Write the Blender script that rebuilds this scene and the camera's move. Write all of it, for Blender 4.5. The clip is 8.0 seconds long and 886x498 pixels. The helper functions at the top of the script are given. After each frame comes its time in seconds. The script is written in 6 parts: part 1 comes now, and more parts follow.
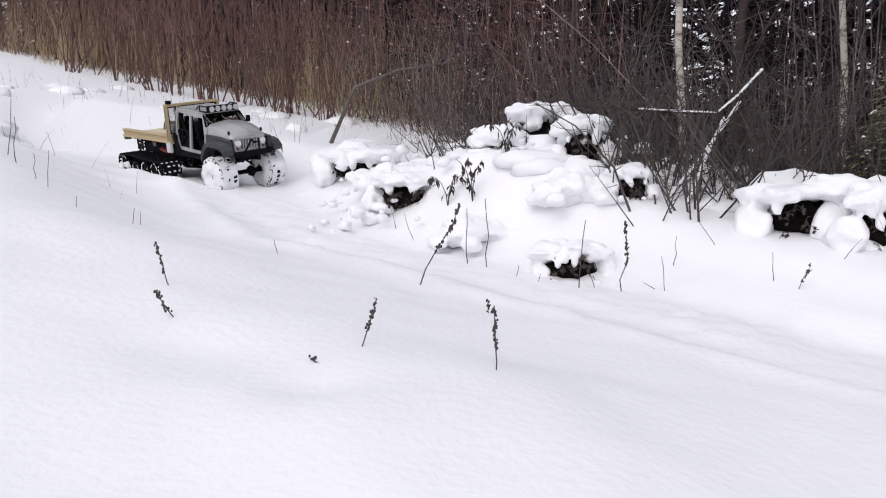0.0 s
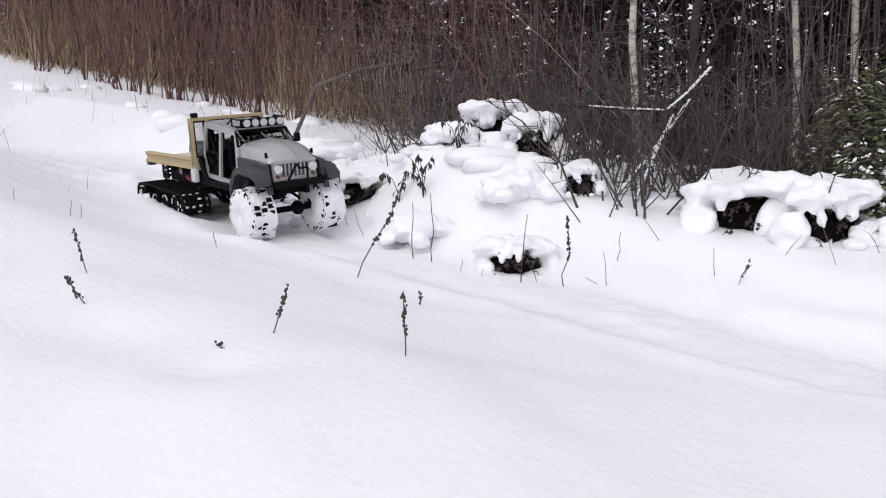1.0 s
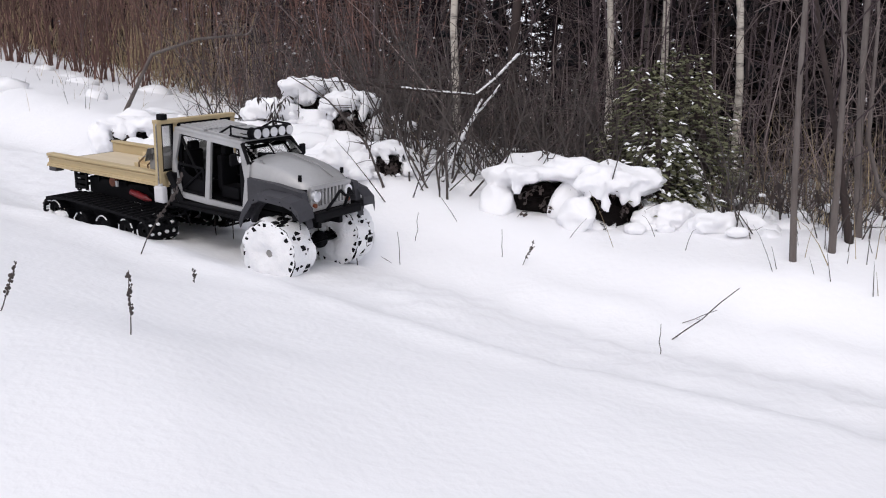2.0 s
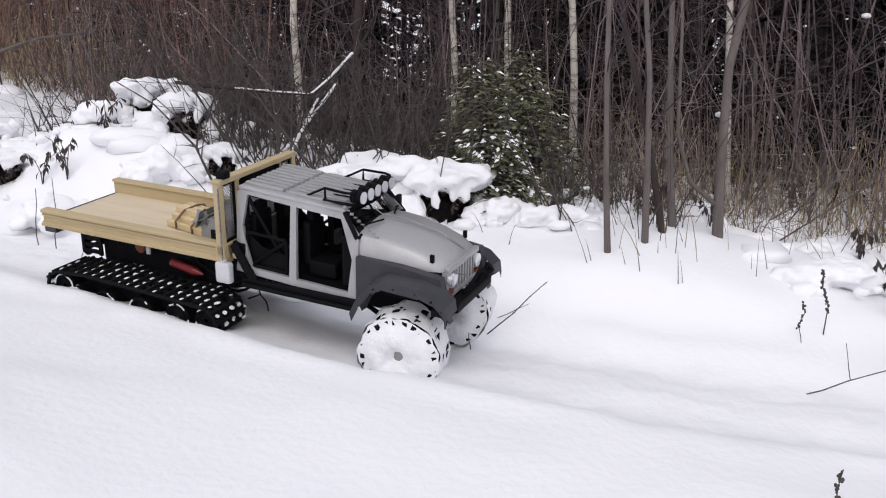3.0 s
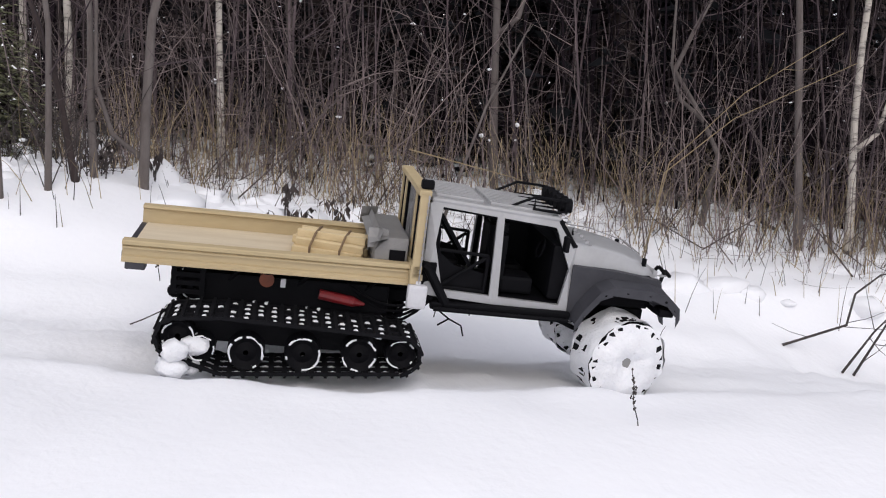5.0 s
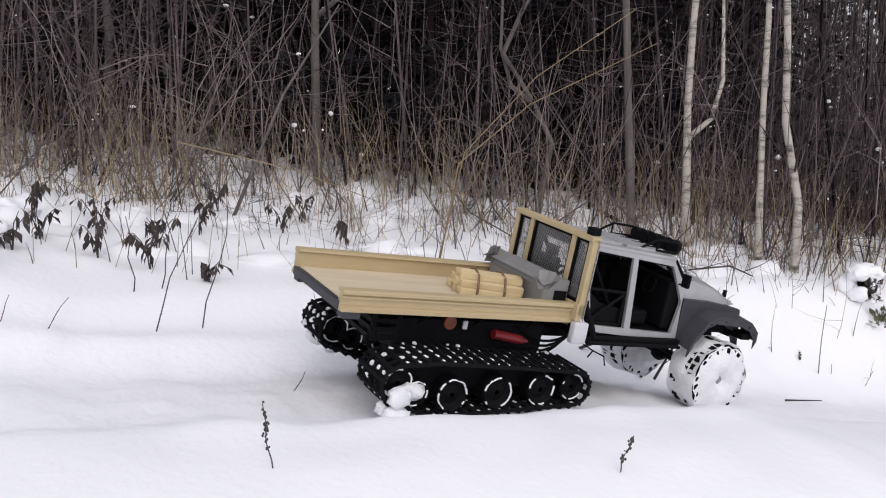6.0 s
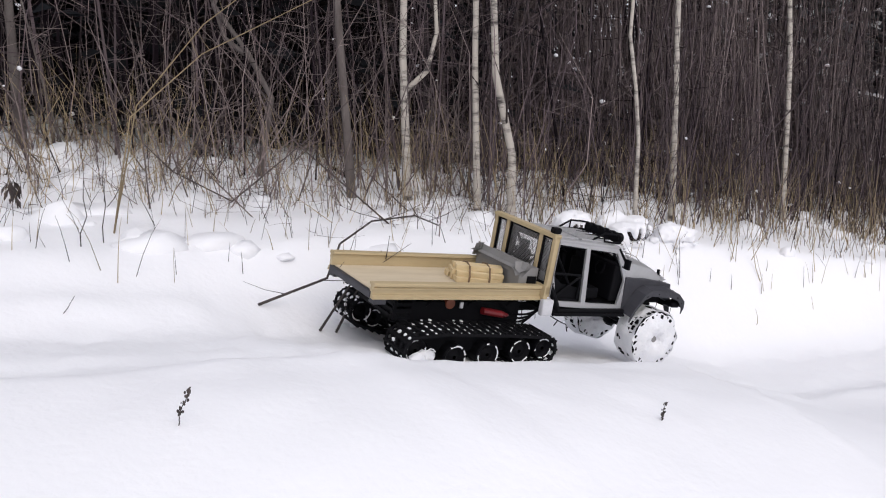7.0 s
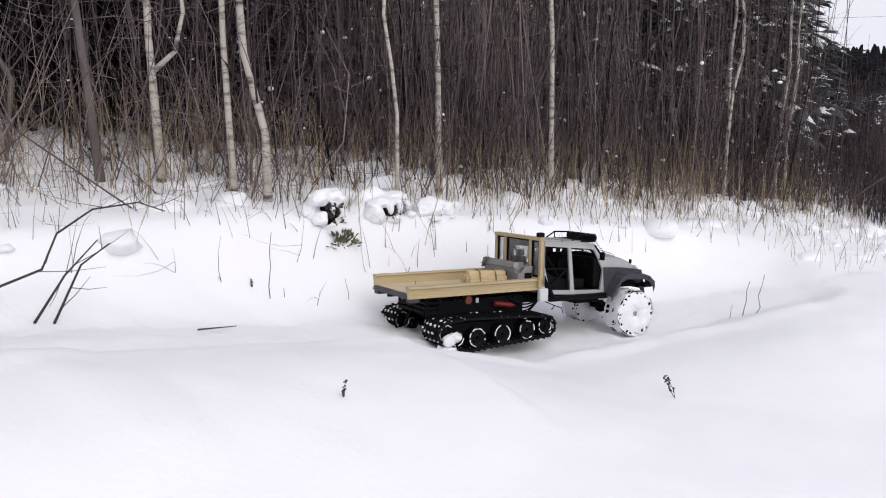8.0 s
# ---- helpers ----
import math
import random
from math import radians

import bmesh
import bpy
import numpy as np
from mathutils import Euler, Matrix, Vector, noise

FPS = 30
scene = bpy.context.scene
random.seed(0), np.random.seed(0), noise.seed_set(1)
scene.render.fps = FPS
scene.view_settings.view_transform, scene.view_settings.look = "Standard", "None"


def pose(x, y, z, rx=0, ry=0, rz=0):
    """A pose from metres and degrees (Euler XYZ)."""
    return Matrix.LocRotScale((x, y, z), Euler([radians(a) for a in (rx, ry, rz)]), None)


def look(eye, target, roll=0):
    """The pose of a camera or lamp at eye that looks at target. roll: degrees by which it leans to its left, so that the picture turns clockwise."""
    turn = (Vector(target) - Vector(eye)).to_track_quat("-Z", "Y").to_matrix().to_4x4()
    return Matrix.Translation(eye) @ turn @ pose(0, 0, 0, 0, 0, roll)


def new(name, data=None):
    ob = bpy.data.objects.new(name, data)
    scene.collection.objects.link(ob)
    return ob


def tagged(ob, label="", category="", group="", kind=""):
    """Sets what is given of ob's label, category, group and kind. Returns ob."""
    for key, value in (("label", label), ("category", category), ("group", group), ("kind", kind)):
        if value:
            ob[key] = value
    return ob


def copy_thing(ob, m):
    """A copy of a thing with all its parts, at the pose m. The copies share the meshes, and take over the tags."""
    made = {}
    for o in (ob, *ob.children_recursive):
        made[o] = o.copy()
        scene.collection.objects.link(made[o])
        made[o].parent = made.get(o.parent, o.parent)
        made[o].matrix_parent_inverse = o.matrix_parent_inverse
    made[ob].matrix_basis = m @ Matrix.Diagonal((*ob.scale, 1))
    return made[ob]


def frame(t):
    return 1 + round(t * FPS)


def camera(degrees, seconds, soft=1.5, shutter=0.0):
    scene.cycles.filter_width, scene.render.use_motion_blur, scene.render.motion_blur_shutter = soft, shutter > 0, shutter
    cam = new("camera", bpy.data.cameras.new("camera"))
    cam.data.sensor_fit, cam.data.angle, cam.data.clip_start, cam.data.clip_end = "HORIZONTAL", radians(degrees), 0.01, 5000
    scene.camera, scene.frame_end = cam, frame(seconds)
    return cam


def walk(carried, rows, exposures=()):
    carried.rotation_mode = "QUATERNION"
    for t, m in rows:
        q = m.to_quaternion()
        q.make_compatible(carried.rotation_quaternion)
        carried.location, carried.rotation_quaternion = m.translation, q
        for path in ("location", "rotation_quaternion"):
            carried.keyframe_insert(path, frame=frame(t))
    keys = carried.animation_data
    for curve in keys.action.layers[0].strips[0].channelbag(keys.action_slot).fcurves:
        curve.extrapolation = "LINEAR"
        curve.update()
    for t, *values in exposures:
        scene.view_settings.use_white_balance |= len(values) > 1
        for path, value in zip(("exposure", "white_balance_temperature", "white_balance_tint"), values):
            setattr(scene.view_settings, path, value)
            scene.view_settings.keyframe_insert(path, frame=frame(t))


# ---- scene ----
cam = camera(52.0, 8.0, 1.1)
PATH = [
    (0.0, (-0.000, -0.000, 0.500), (-0.000, 1.993, 0.338), -1.54),
    (0.5, (0.046, 0.015, 0.493), (0.033, 2.009, 0.336), -1.56),
    (1.0, (0.101, 0.010, 0.468), (0.141, 2.003, 0.317), -1.15),
    (1.5, (0.221, 0.011, 0.458), (0.380, 1.997, 0.281), -0.80),
    (1.7, (0.275, -0.012, 0.474), (0.486, 1.967, 0.275), -0.18),
    (2.8, (0.423, -0.097, 0.491), (0.909, 1.830, 0.272), -0.45),
    (3.0, (0.499, -0.101, 0.508), (1.009, 1.819, 0.276), -0.95),
    (3.5, (0.686, -0.139, 0.469), (1.306, 1.746, 0.220), -0.98),
    (4.0, (0.913, -0.260, 0.373), (1.700, 1.568, 0.170), -0.79),
    (4.5, (1.079, -0.338, 0.329), (2.029, 1.413, 0.152), 0.13),
    (4.7, (1.127, -0.422, 0.345), (2.113, 1.305, 0.136), 0.64),
    (5.8, (1.697, -0.551, 0.399), (2.791, 1.104, 0.155), -0.12),
    (6.0, (1.767, -0.560, 0.379), (2.884, 1.081, 0.129), 0.03),
    (6.5, (1.942, -0.647, 0.319), (3.156, 0.918, 0.039), 0.17),
    (7.0, (2.136, -0.796, 0.333), (3.505, 0.627, 0.011), -0.70),
    (7.5, (2.274, -0.948, 0.348), (3.775, 0.327, 0.001), -1.23),
    (8.0, (2.342, -1.112, 0.385), (3.897, 0.080, -0.020), -1.08),
]
walk(cam, [(t, look(eye, target, roll)) for t, eye, target, roll in PATH])
# the truck: origin on the snow under the front axle, x ahead, y to its left
DRIVE = [
    (0.0, pose(-0.829, 3.873, 0.461, 7.8, 6.7, -47.1)),
    (0.5, pose(-0.602, 3.377, 0.383, 6.8, 7.4, -53.2)),
    (1.0, pose(-0.316, 2.837, 0.313, 5.9, 5.2, -54.2)),
    (1.5, pose(0.023, 2.525, 0.246, 5.1, 5.0, -45.5)),
    (3.0, pose(0.931, 1.641, 0.073, 11.8, 7.5, -38.7)),
    (3.5, pose(1.300, 1.416, 0.019, 6.2, 6.9, -33.9)),
    (4.0, pose(1.673, 1.249, -0.028, 3.6, 5.9, -27.9)),
    (4.5, pose(2.009, 1.002, -0.059, 5.8, 5.5, -28.1)),
    (5.8, pose(3.170, 0.843, -0.155, 9.6, 6.5, -4.6)),
    (6.0, pose(3.329, 0.840, -0.198, 8.6, 8.1, -4.2)),
    (6.5, pose(3.775, 0.801, -0.290, 4.9, 8.8, -5.6)),
    (7.0, pose(4.281, 0.724, -0.384, 8.1, 7.5, -11.5)),
    (7.5, pose(4.705, 0.515, -0.513, 6.2, 10.6, -15.9)),
    (8.0, pose(5.236, 0.363, -0.582, -4.1, 4.8, -21.7)),
]
SIZE = 1.09           # the drawing of the truck is this much smaller than the truck
COEF = [0.171, -0.1988, 0.1158, 0.0168, 0.0168, -0.0136, 0.1139, 0.0763]

# ---- light ----
world = bpy.data.worlds.new("overcast_sky")
scene.world = world
world.use_nodes = True
wn = world.node_tree.nodes
sky = wn.new("ShaderNodeTexSky")
sky.sky_type, sky.sun_disc = "NISHITA", False
sky.sun_elevation, sky.sun_rotation = radians(38), radians(200)
sky.air_density, sky.dust_density, sky.ozone_density = 1.0, 6.0, 1.0
pale = wn.new("ShaderNodeMixRGB")          # a closed cloud layer greys the blue sky
pale.inputs[0].default_value = 0.85
pale.inputs[2].default_value = (6.15, 6.2, 6.85, 1)
world.node_tree.links.new(sky.outputs[0], pale.inputs[1])
world.node_tree.links.new(pale.outputs[0], wn["Background"].inputs[0])
wn["Background"].inputs[1].default_value = 0.15
sun = new("sun", bpy.data.lights.new("sun", "SUN"))
sun.data.energy, sun.data.angle, sun.data.color = 0.6, radians(40), (1.0, 0.97, 0.94)
sun.matrix_world = look((-3, -8, 9), (1, 1, 0))
scene.view_settings.exposure = 0.08


# ---- materials ----
def mat(name, col, rough=0.6, metal=0.0, col2=None, scale=8.0, bump=0.0, bscale=60.0, detail=4.0, island=0.0, spec=0.5, coord="Object", stretch=(1, 1, 1), bdist=0.01, mid=0.5, width=0.25):
    """Two-tone noise colour, fine grain and bump; island: how far loose pieces differ in brightness."""
    m = bpy.data.materials.new(name)
    m.use_nodes = True
    m.diffuse_color = (*col, 1)
    n, l = m.node_tree.nodes, m.node_tree.links
    b = n["Principled BSDF"]
    b.inputs["Roughness"].default_value, b.inputs["Metallic"].default_value = rough, metal
    b.inputs["Specular IOR Level"].default_value = spec
    tc, mp = n.new("ShaderNodeTexCoord"), n.new("ShaderNodeMapping")
    mp.inputs["Scale"].default_value = stretch
    l.new(tc.outputs[coord], mp.inputs[0])
    t1, t2 = n.new("ShaderNodeTexNoise"), n.new("ShaderNodeTexNoise")
    for t, s in ((t1, scale), (t2, scale * 9)):
        t.inputs["Scale"].default_value, t.inputs["Detail"].default_value = s, detail
        l.new(mp.outputs[0], t.inputs["Vector"])
    add = n.new("ShaderNodeMath")
    add.operation, add.inputs[1].default_value = "MULTIPLY_ADD", 0.35
    l.new(t2.outputs[0], add.inputs[0]), l.new(t1.outputs[0], add.inputs[2])
    rng = n.new("ShaderNodeMapRange")
    rng.inputs[1].default_value, rng.inputs[2].default_value = mid + 0.17 - width, mid + 0.17 + width
    l.new(add.outputs[0], rng.inputs[0])
    mix = n.new("ShaderNodeMixRGB")
    c2 = col2 or tuple(v * 0.7 for v in col)
    mix.inputs[1].default_value, mix.inputs[2].default_value = (*c2, 1), (*col, 1)
    l.new(rng.outputs[0], mix.inputs[0])
    out = mix.outputs[0]
    if island:
        g = n.new("ShaderNodeNewGeometry")
        r2 = n.new("ShaderNodeMapRange")
        r2.inputs[3].default_value, r2.inputs[4].default_value = 1 - island, 1 + island
        l.new(g.outputs["Random Per Island"], r2.inputs[0])
        hsv = n.new("ShaderNodeHueSaturation")
        l.new(r2.outputs[0], hsv.inputs["Value"]), l.new(out, hsv.inputs["Color"])
        out = hsv.outputs[0]
    l.new(out, b.inputs["Base Color"])
    if bump:
        t3, bp = n.new("ShaderNodeTexNoise"), n.new("ShaderNodeBump")
        t3.inputs["Scale"].default_value, t3.inputs["Detail"].default_value = bscale, 6
        bp.inputs["Strength"].default_value, bp.inputs["Distance"].default_value = bump, bdist
        l.new(mp.outputs[0], t3.inputs["Vector"]), l.new(t3.outputs[0], bp.inputs["Height"]), l.new(bp.outputs[0], b.inputs["Normal"])
    return m


SNOW = mat("snow", (0.86, 0.86, 0.885), 0.7, col2=(0.83, 0.835, 0.86), scale=1.5, bump=0.35, bscale=55, spec=0.25, bdist=0.006)
CAKED = mat("caked_snow", (0.85, 0.85, 0.87), 0.7, col2=(0.74, 0.75, 0.78), scale=35, bump=0.8, bscale=160, spec=0.25, bdist=0.004)
SILVER = mat("silver_paint", (0.40, 0.40, 0.41), 0.38, 0.25, col2=(0.33, 0.33, 0.335), scale=14, bump=0.08, bscale=400, bdist=0.001)
CHARCOAL = mat("charcoal_paint", (0.05, 0.05, 0.058), 0.5, 0.0, spec=0.3, col2=(0.034, 0.034, 0.041), scale=20, bump=0.1, bscale=300, bdist=0.001)
BLACK = mat("black_plastic", (0.0055, 0.0055, 0.007), 0.6, spec=0.08, col2=(0.003, 0.003, 0.004), scale=30, bump=0.15, bscale=250, bdist=0.001)
RUBBER = mat("black_rubber", (0.006, 0.006, 0.007), 0.8, spec=0.08, col2=(0.010, 0.010, 0.012), scale=60, bump=0.3, bscale=300, bdist=0.001)
TAN = mat("tan_painted_wood", (0.47, 0.375, 0.225), 0.6, spec=0.3, col2=(0.40, 0.315, 0.18), scale=5, bump=0.2, bscale=120, bdist=0.001, stretch=(1, 5, 5))
FLOORW = mat("bed_floor_wood", (0.62, 0.53, 0.39), 0.6, col2=(0.52, 0.43, 0.30), scale=6, bump=0.2, bscale=150, bdist=0.001, stretch=(1, 6, 6))
TIMBER = mat("raw_timber", (0.62, 0.50, 0.30), 0.65, col2=(0.50, 0.38, 0.21), scale=12, bump=0.3, bscale=160, bdist=0.001, stretch=(1, 6, 6), island=0.12)
GREY = mat("grey_painted_metal", (0.27, 0.265, 0.26), 0.5, 0.2, col2=(0.21, 0.205, 0.20), scale=12, bump=0.1, bscale=200, bdist=0.001)
STEEL = mat("worn_steel", (0.42, 0.42, 0.43), 0.4, 0.8, col2=(0.25, 0.24, 0.23), scale=40)
PLATE = mat("white_canister_plastic", (0.62, 0.62, 0.64), 0.5, col2=(0.50, 0.50, 0.53), scale=20, bump=0.1, bscale=150, bdist=0.001)
RED = mat("red_paint", (0.20, 0.008, 0.012), 0.4, col2=(0.09, 0.006, 0.008), scale=30)
ORANGE = mat("orange_plastic", (0.22, 0.055, 0.02), 0.5, col2=(0.12, 0.03, 0.012), scale=30)
LENS = mat("clear_lamp_lens", (0.72, 0.73, 0.76), 0.12, 0.3, col2=(0.55, 0.56, 0.6), scale=60)
ROPE = mat("jute_rope", (0.20, 0.13, 0.07), 0.8, col2=(0.12, 0.08, 0.05), scale=80)
GREYBARK = mat("grey_brown_bark", (0.165, 0.145, 0.138), 0.85, spec=0.2, col2=(0.085, 0.07, 0.065), scale=22, bump=0.6, bscale=90, stretch=(1, 1, 0.3), bdist=0.004)
BROWNBARK = mat("dark_brown_bark", (0.06, 0.045, 0.042), 0.85, spec=0.2, col2=(0.026, 0.02, 0.02), scale=25, bump=0.6, bscale=90, stretch=(1, 1, 0.3), bdist=0.004)
BIRCH = mat("birch_bark", (0.46, 0.42, 0.37), 0.7, col2=(0.05, 0.042, 0.04), scale=11, stretch=(0.6, 0.6, 2.4), bump=0.4, bscale=60, bdist=0.003, mid=0.43, width=0.09)
TWIG = mat("bare_twigs", (0.15, 0.117, 0.122), 0.85, spec=0.12, col2=(0.022, 0.016, 0.020), scale=3, island=0.7)
# Canopy shade deep in the wood, put into a near-black bark colour.
SHADE = mat("shade_dark_bark", (0.022, 0.016, 0.020), 0.9, spec=0.05, col2=(0.008, 0.006, 0.008), scale=3, island=0.5)
# Dark brush twigs; the wood's shade is also put into their colour.
SHADED_TWIG = mat("dark_shaded_twigs", (0.12, 0.095, 0.098), 0.85, spec=0.15, col2=(0.022, 0.017, 0.02), scale=3, island=0.6)
BLUENEEDLE = mat("pine_needles", (0.075, 0.08, 0.085), 0.85, spec=0.15, col2=(0.032, 0.035, 0.04), scale=4, island=0.5)
FINE = mat("grey_brown_brush", (0.20, 0.162, 0.155), 0.85, spec=0.2, col2=(0.09, 0.07, 0.068), scale=3, island=0.6)
OSIER = mat("red_brown_osier", (0.22, 0.125, 0.105), 0.8, spec=0.2, col2=(0.075, 0.045, 0.042), scale=3, island=0.75)
STRAW = mat("dry_grass", (0.40, 0.32, 0.20), 0.8, spec=0.2, col2=(0.20, 0.15, 0.09), scale=3, island=0.4)
WEED = mat("dry_weed", (0.075, 0.06, 0.055), 0.85, col2=(0.035, 0.03, 0.03), scale=40, island=0.2)
LEAF = mat("withered_leaf", (0.06, 0.042, 0.038), 0.8, col2=(0.03, 0.024, 0.024), scale=30, island=0.3)
# Near-black: the shade inside the wood is put into the needle colour.
NEEDLE = mat("shade_dark_needles", (0.014, 0.015, 0.018), 0.85, spec=0.05, col2=(0.008, 0.009, 0.010), scale=4, island=0.4)
PINE = mat("green_needles", (0.17, 0.17, 0.10), 0.8, spec=0.2, col2=(0.085, 0.09, 0.055), scale=6, island=0.4)
# Shade on the ground inside the wood, as a dark brown.
FLOOR_SHADE = mat("floor_shade", (0.042, 0.030, 0.030), 0.9, col2=(0.016, 0.012, 0.013), scale=2.5, bump=0.9, bscale=30, spec=0.1, bdist=0.02)
# Stands for the darkness inside the heaps' hollows.
HOLLOW_SHADE = mat("hollow_shade", (0.010, 0.008, 0.008), 0.95, spec=0.05, col2=(0.005, 0.004, 0.004), scale=30, bump=0.8, bscale=80)
GLASS = bpy.data.materials.new("clear_glass")
GLASS.use_nodes = True
gb = GLASS.node_tree.nodes["Principled BSDF"]
gb.inputs["Transmission Weight"].default_value, gb.inputs["Roughness"].default_value = 1.0, 0.03
gb.inputs["Base Color"].default_value, gb.inputs["IOR"].default_value = (0.9, 0.92, 0.93, 1), 1.1


# ---- mesh helpers ----
def part(name, bm, material, parent=None, label="", smooth=False, mats=()):
    me = bpy.data.meshes.new(name)
    bm.normal_update()
    bm.to_mesh(me)
    bm.free()
    for k in (material, *mats):
        me.materials.append(k)
    if smooth:
        me.polygons.foreach_set("use_smooth", [True] * len(me.polygons))
    ob = new(name, me)
    if parent:
        ob.parent = parent
    return tagged(ob, label)


def box(bm, x0, x1, y0, y1, z0, z1, bev=0.0, m=None):
    g = bmesh.ops.create_cube(bm, size=1, matrix=Matrix.Translation(((x0 + x1) / 2, (y0 + y1) / 2, (z0 + z1) / 2)) @ Matrix.Diagonal((x1 - x0, y1 - y0, z1 - z0, 1)))
    if bev:
        ed = list({e for v in g["verts"] for e in v.link_edges})
        g = bmesh.ops.bevel(bm, geom=ed, offset=bev, segments=2, affect="EDGES", profile=0.6)
    if m is not None:
        bmesh.ops.transform(bm, matrix=m, verts=list({v for v in g["verts"]}))
    return bm


def tube(bm, pts, r, sides=6, r_end=None, cap=True):
    """A round bar through the points, tapering to r_end."""
    r_end = r if r_end is None else r_end
    pts = [Vector(p) for p in pts]
    rings, side = [], None
    for i, p in enumerate(pts):
        d = (pts[min(i + 1, len(pts) - 1)] - pts[max(i - 1, 0)]).normalized()
        if side is None:
            side = d.orthogonal().normalized()
        side = (side - d * side.dot(d)).normalized()
        up = d.cross(side)
        q = r + (r_end - r) * i / (len(pts) - 1)
        rings.append([bm.verts.new(p + (side * math.cos(2 * math.pi * k / sides) + up * math.sin(2 * math.pi * k / sides)) * q) for k in range(sides)])
    for a, b in zip(rings, rings[1:]):
        for k in range(sides):
            bm.faces.new((a[k], a[(k + 1) % sides], b[(k + 1) % sides], b[k]))
    if cap and sides > 2:
        bm.faces.new(rings[0][::-1]), bm.faces.new(rings[-1])
    return bm


def prism(bm, outline, y0, y1, inset=0.0):
    """A plate with an outline in x and z, from y0 to y1."""
    a = [bm.verts.new((x, y0, z)) for x, z in outline]
    b = [bm.verts.new((x, y1, z)) for x, z in outline]
    n = len(outline)
    bm.faces.new(a), bm.faces.new(b[::-1])
    for i in range(n):
        bm.faces.new((a[i], b[i], b[(i + 1) % n], a[(i + 1) % n]))
    bmesh.ops.recalc_face_normals(bm, faces=bm.faces)
    return bm


def disc(bm, r, y0, y1, seg=20, cx=0.0, cz=0.0, r2=None):
    """A drum whose axle is y."""
    m = Matrix.Translation((cx, (y0 + y1) / 2, cz)) @ Matrix.Rotation(radians(90), 4, "X")
    bmesh.ops.create_cone(bm, cap_ends=True, segments=seg, radius1=r, radius2=r if r2 is None else r2, depth=abs(y1 - y0), matrix=m)
    return bm


def lathe(bm, profile, seg=28):
    """Turns a profile of (radius, y) about the y axle."""
    rings = [[bm.verts.new((r * math.cos(2 * math.pi * k / seg), y, r * math.sin(2 * math.pi * k / seg))) for k in range(seg)] for r, y in profile]
    for a, b in zip(rings, rings[1:]):
        for k in range(seg):
            bm.faces.new((a[k], b[k], b[(k + 1) % seg], a[(k + 1) % seg]))
    bmesh.ops.recalc_face_normals(bm, faces=bm.faces)
    return bm


def rough_up(bm, amount, scale, verts=None, seed=0.0):
    for v in verts or bm.verts:
        v.co += noise.noise_vector(v.co * scale + Vector((seed, seed * 1.7, -seed))) * amount


def blob(bm, c, r, squash=(1, 1, 1), amount=0.2, scale=2.0, sub=3, seed=0.0):
    """One lump with an uneven skin."""
    g = bmesh.ops.create_icosphere(bm, subdivisions=sub, radius=1)
    for v in g["verts"]:
        n = v.co.copy()
        k = 1 + amount * noise.noise(n * scale + Vector((seed, -seed, seed * 2))) + amount * 0.4 * noise.noise(n * scale * 3 + Vector((seed, seed, 0)))
        v.co = Vector((n.x * squash[0], n.y * squash[1], n.z * squash[2])) * r * k + Vector(c)


# ---- the snow field ----
def smooth(a, b, v):
    t = max(0.0, min(1.0, (v - a) / (b - a)))
    return t * t * (3 - 2 * t)


def hill(x, y):
    xs = 20 * math.tanh(x / 20)
    ys = 25 * math.tanh(y / 25)
    u, v = 5 * math.tanh(x / 5 - 0.3), 3 * math.tanh(y / 3 - 0.3)
    c = COEF
    return c[0] + c[1] * xs + c[2] * ys + c[3] * u * u + c[4] * u * v + c[5] * v * v + c[6] * u + c[7] * v


TRAIL = [DRIVE[0][1] @ Vector((-1.6, 0.1, -0.02)), DRIVE[0][1] @ Vector((-0.7, 0, 0))] + [m.translation.copy() for _, m in DRIVE] + [DRIVE[-1][1] @ Vector((0.9, 0, 0.06))]


def near_trail(x, y):
    """The distance to the truck's way, on which side of it, and the way's height there."""
    best = (9.0, 0.0, 0.0)
    for a, b in zip(TRAIL, TRAIL[1:]):
        dx, dy = b.x - a.x, b.y - a.y
        s = max(0.0, min(1.0, ((x - a.x) * dx + (y - a.y) * dy) / (dx * dx + dy * dy)))
        px, py = a.x + dx * s, a.y + dy * s
        d = math.hypot(x - px, y - py)
        if d < best[0]:
            best = (d, dx * (y - py) - dy * (x - px), a.z + (b.z - a.z) * s)
    return best


def settle_trail():
    """Lets the way sink to where the tracks press it down."""
    low = [p.z - 0.035 for p in TRAIL]
    for _ in range(4):
        for _, m in DRIVE:
            for back in (-0.72, -0.55, -0.4):
                p = m @ Vector((back * SIZE, 0, 0.012))
                over = near_trail(p.x, p.y)[2] - p.z
                if over > 0:
                    for k, q in enumerate(TRAIL):
                        near = max(0.0, 1 - math.hypot(q.x - p.x, q.y - p.y) / 0.5)
                        q.z = max(low[k], q.z - 0.5 * over * near)


settle_trail()
BANKS = [(0.08, 1.2, 0.3, 0.035), (0.42, 3.15, 0.55, 0.17), (1.68, 2.12, 0.42, 0.10), (1.2, 2.62, 0.3, 0.04), (-0.36, 1.3, 0.12, -0.018), (-0.12, 1.03, 0.15, 0.02), (-0.18, 1.16, 0.06, -0.014), (4.6, -0.2, 0.4, -0.05)]


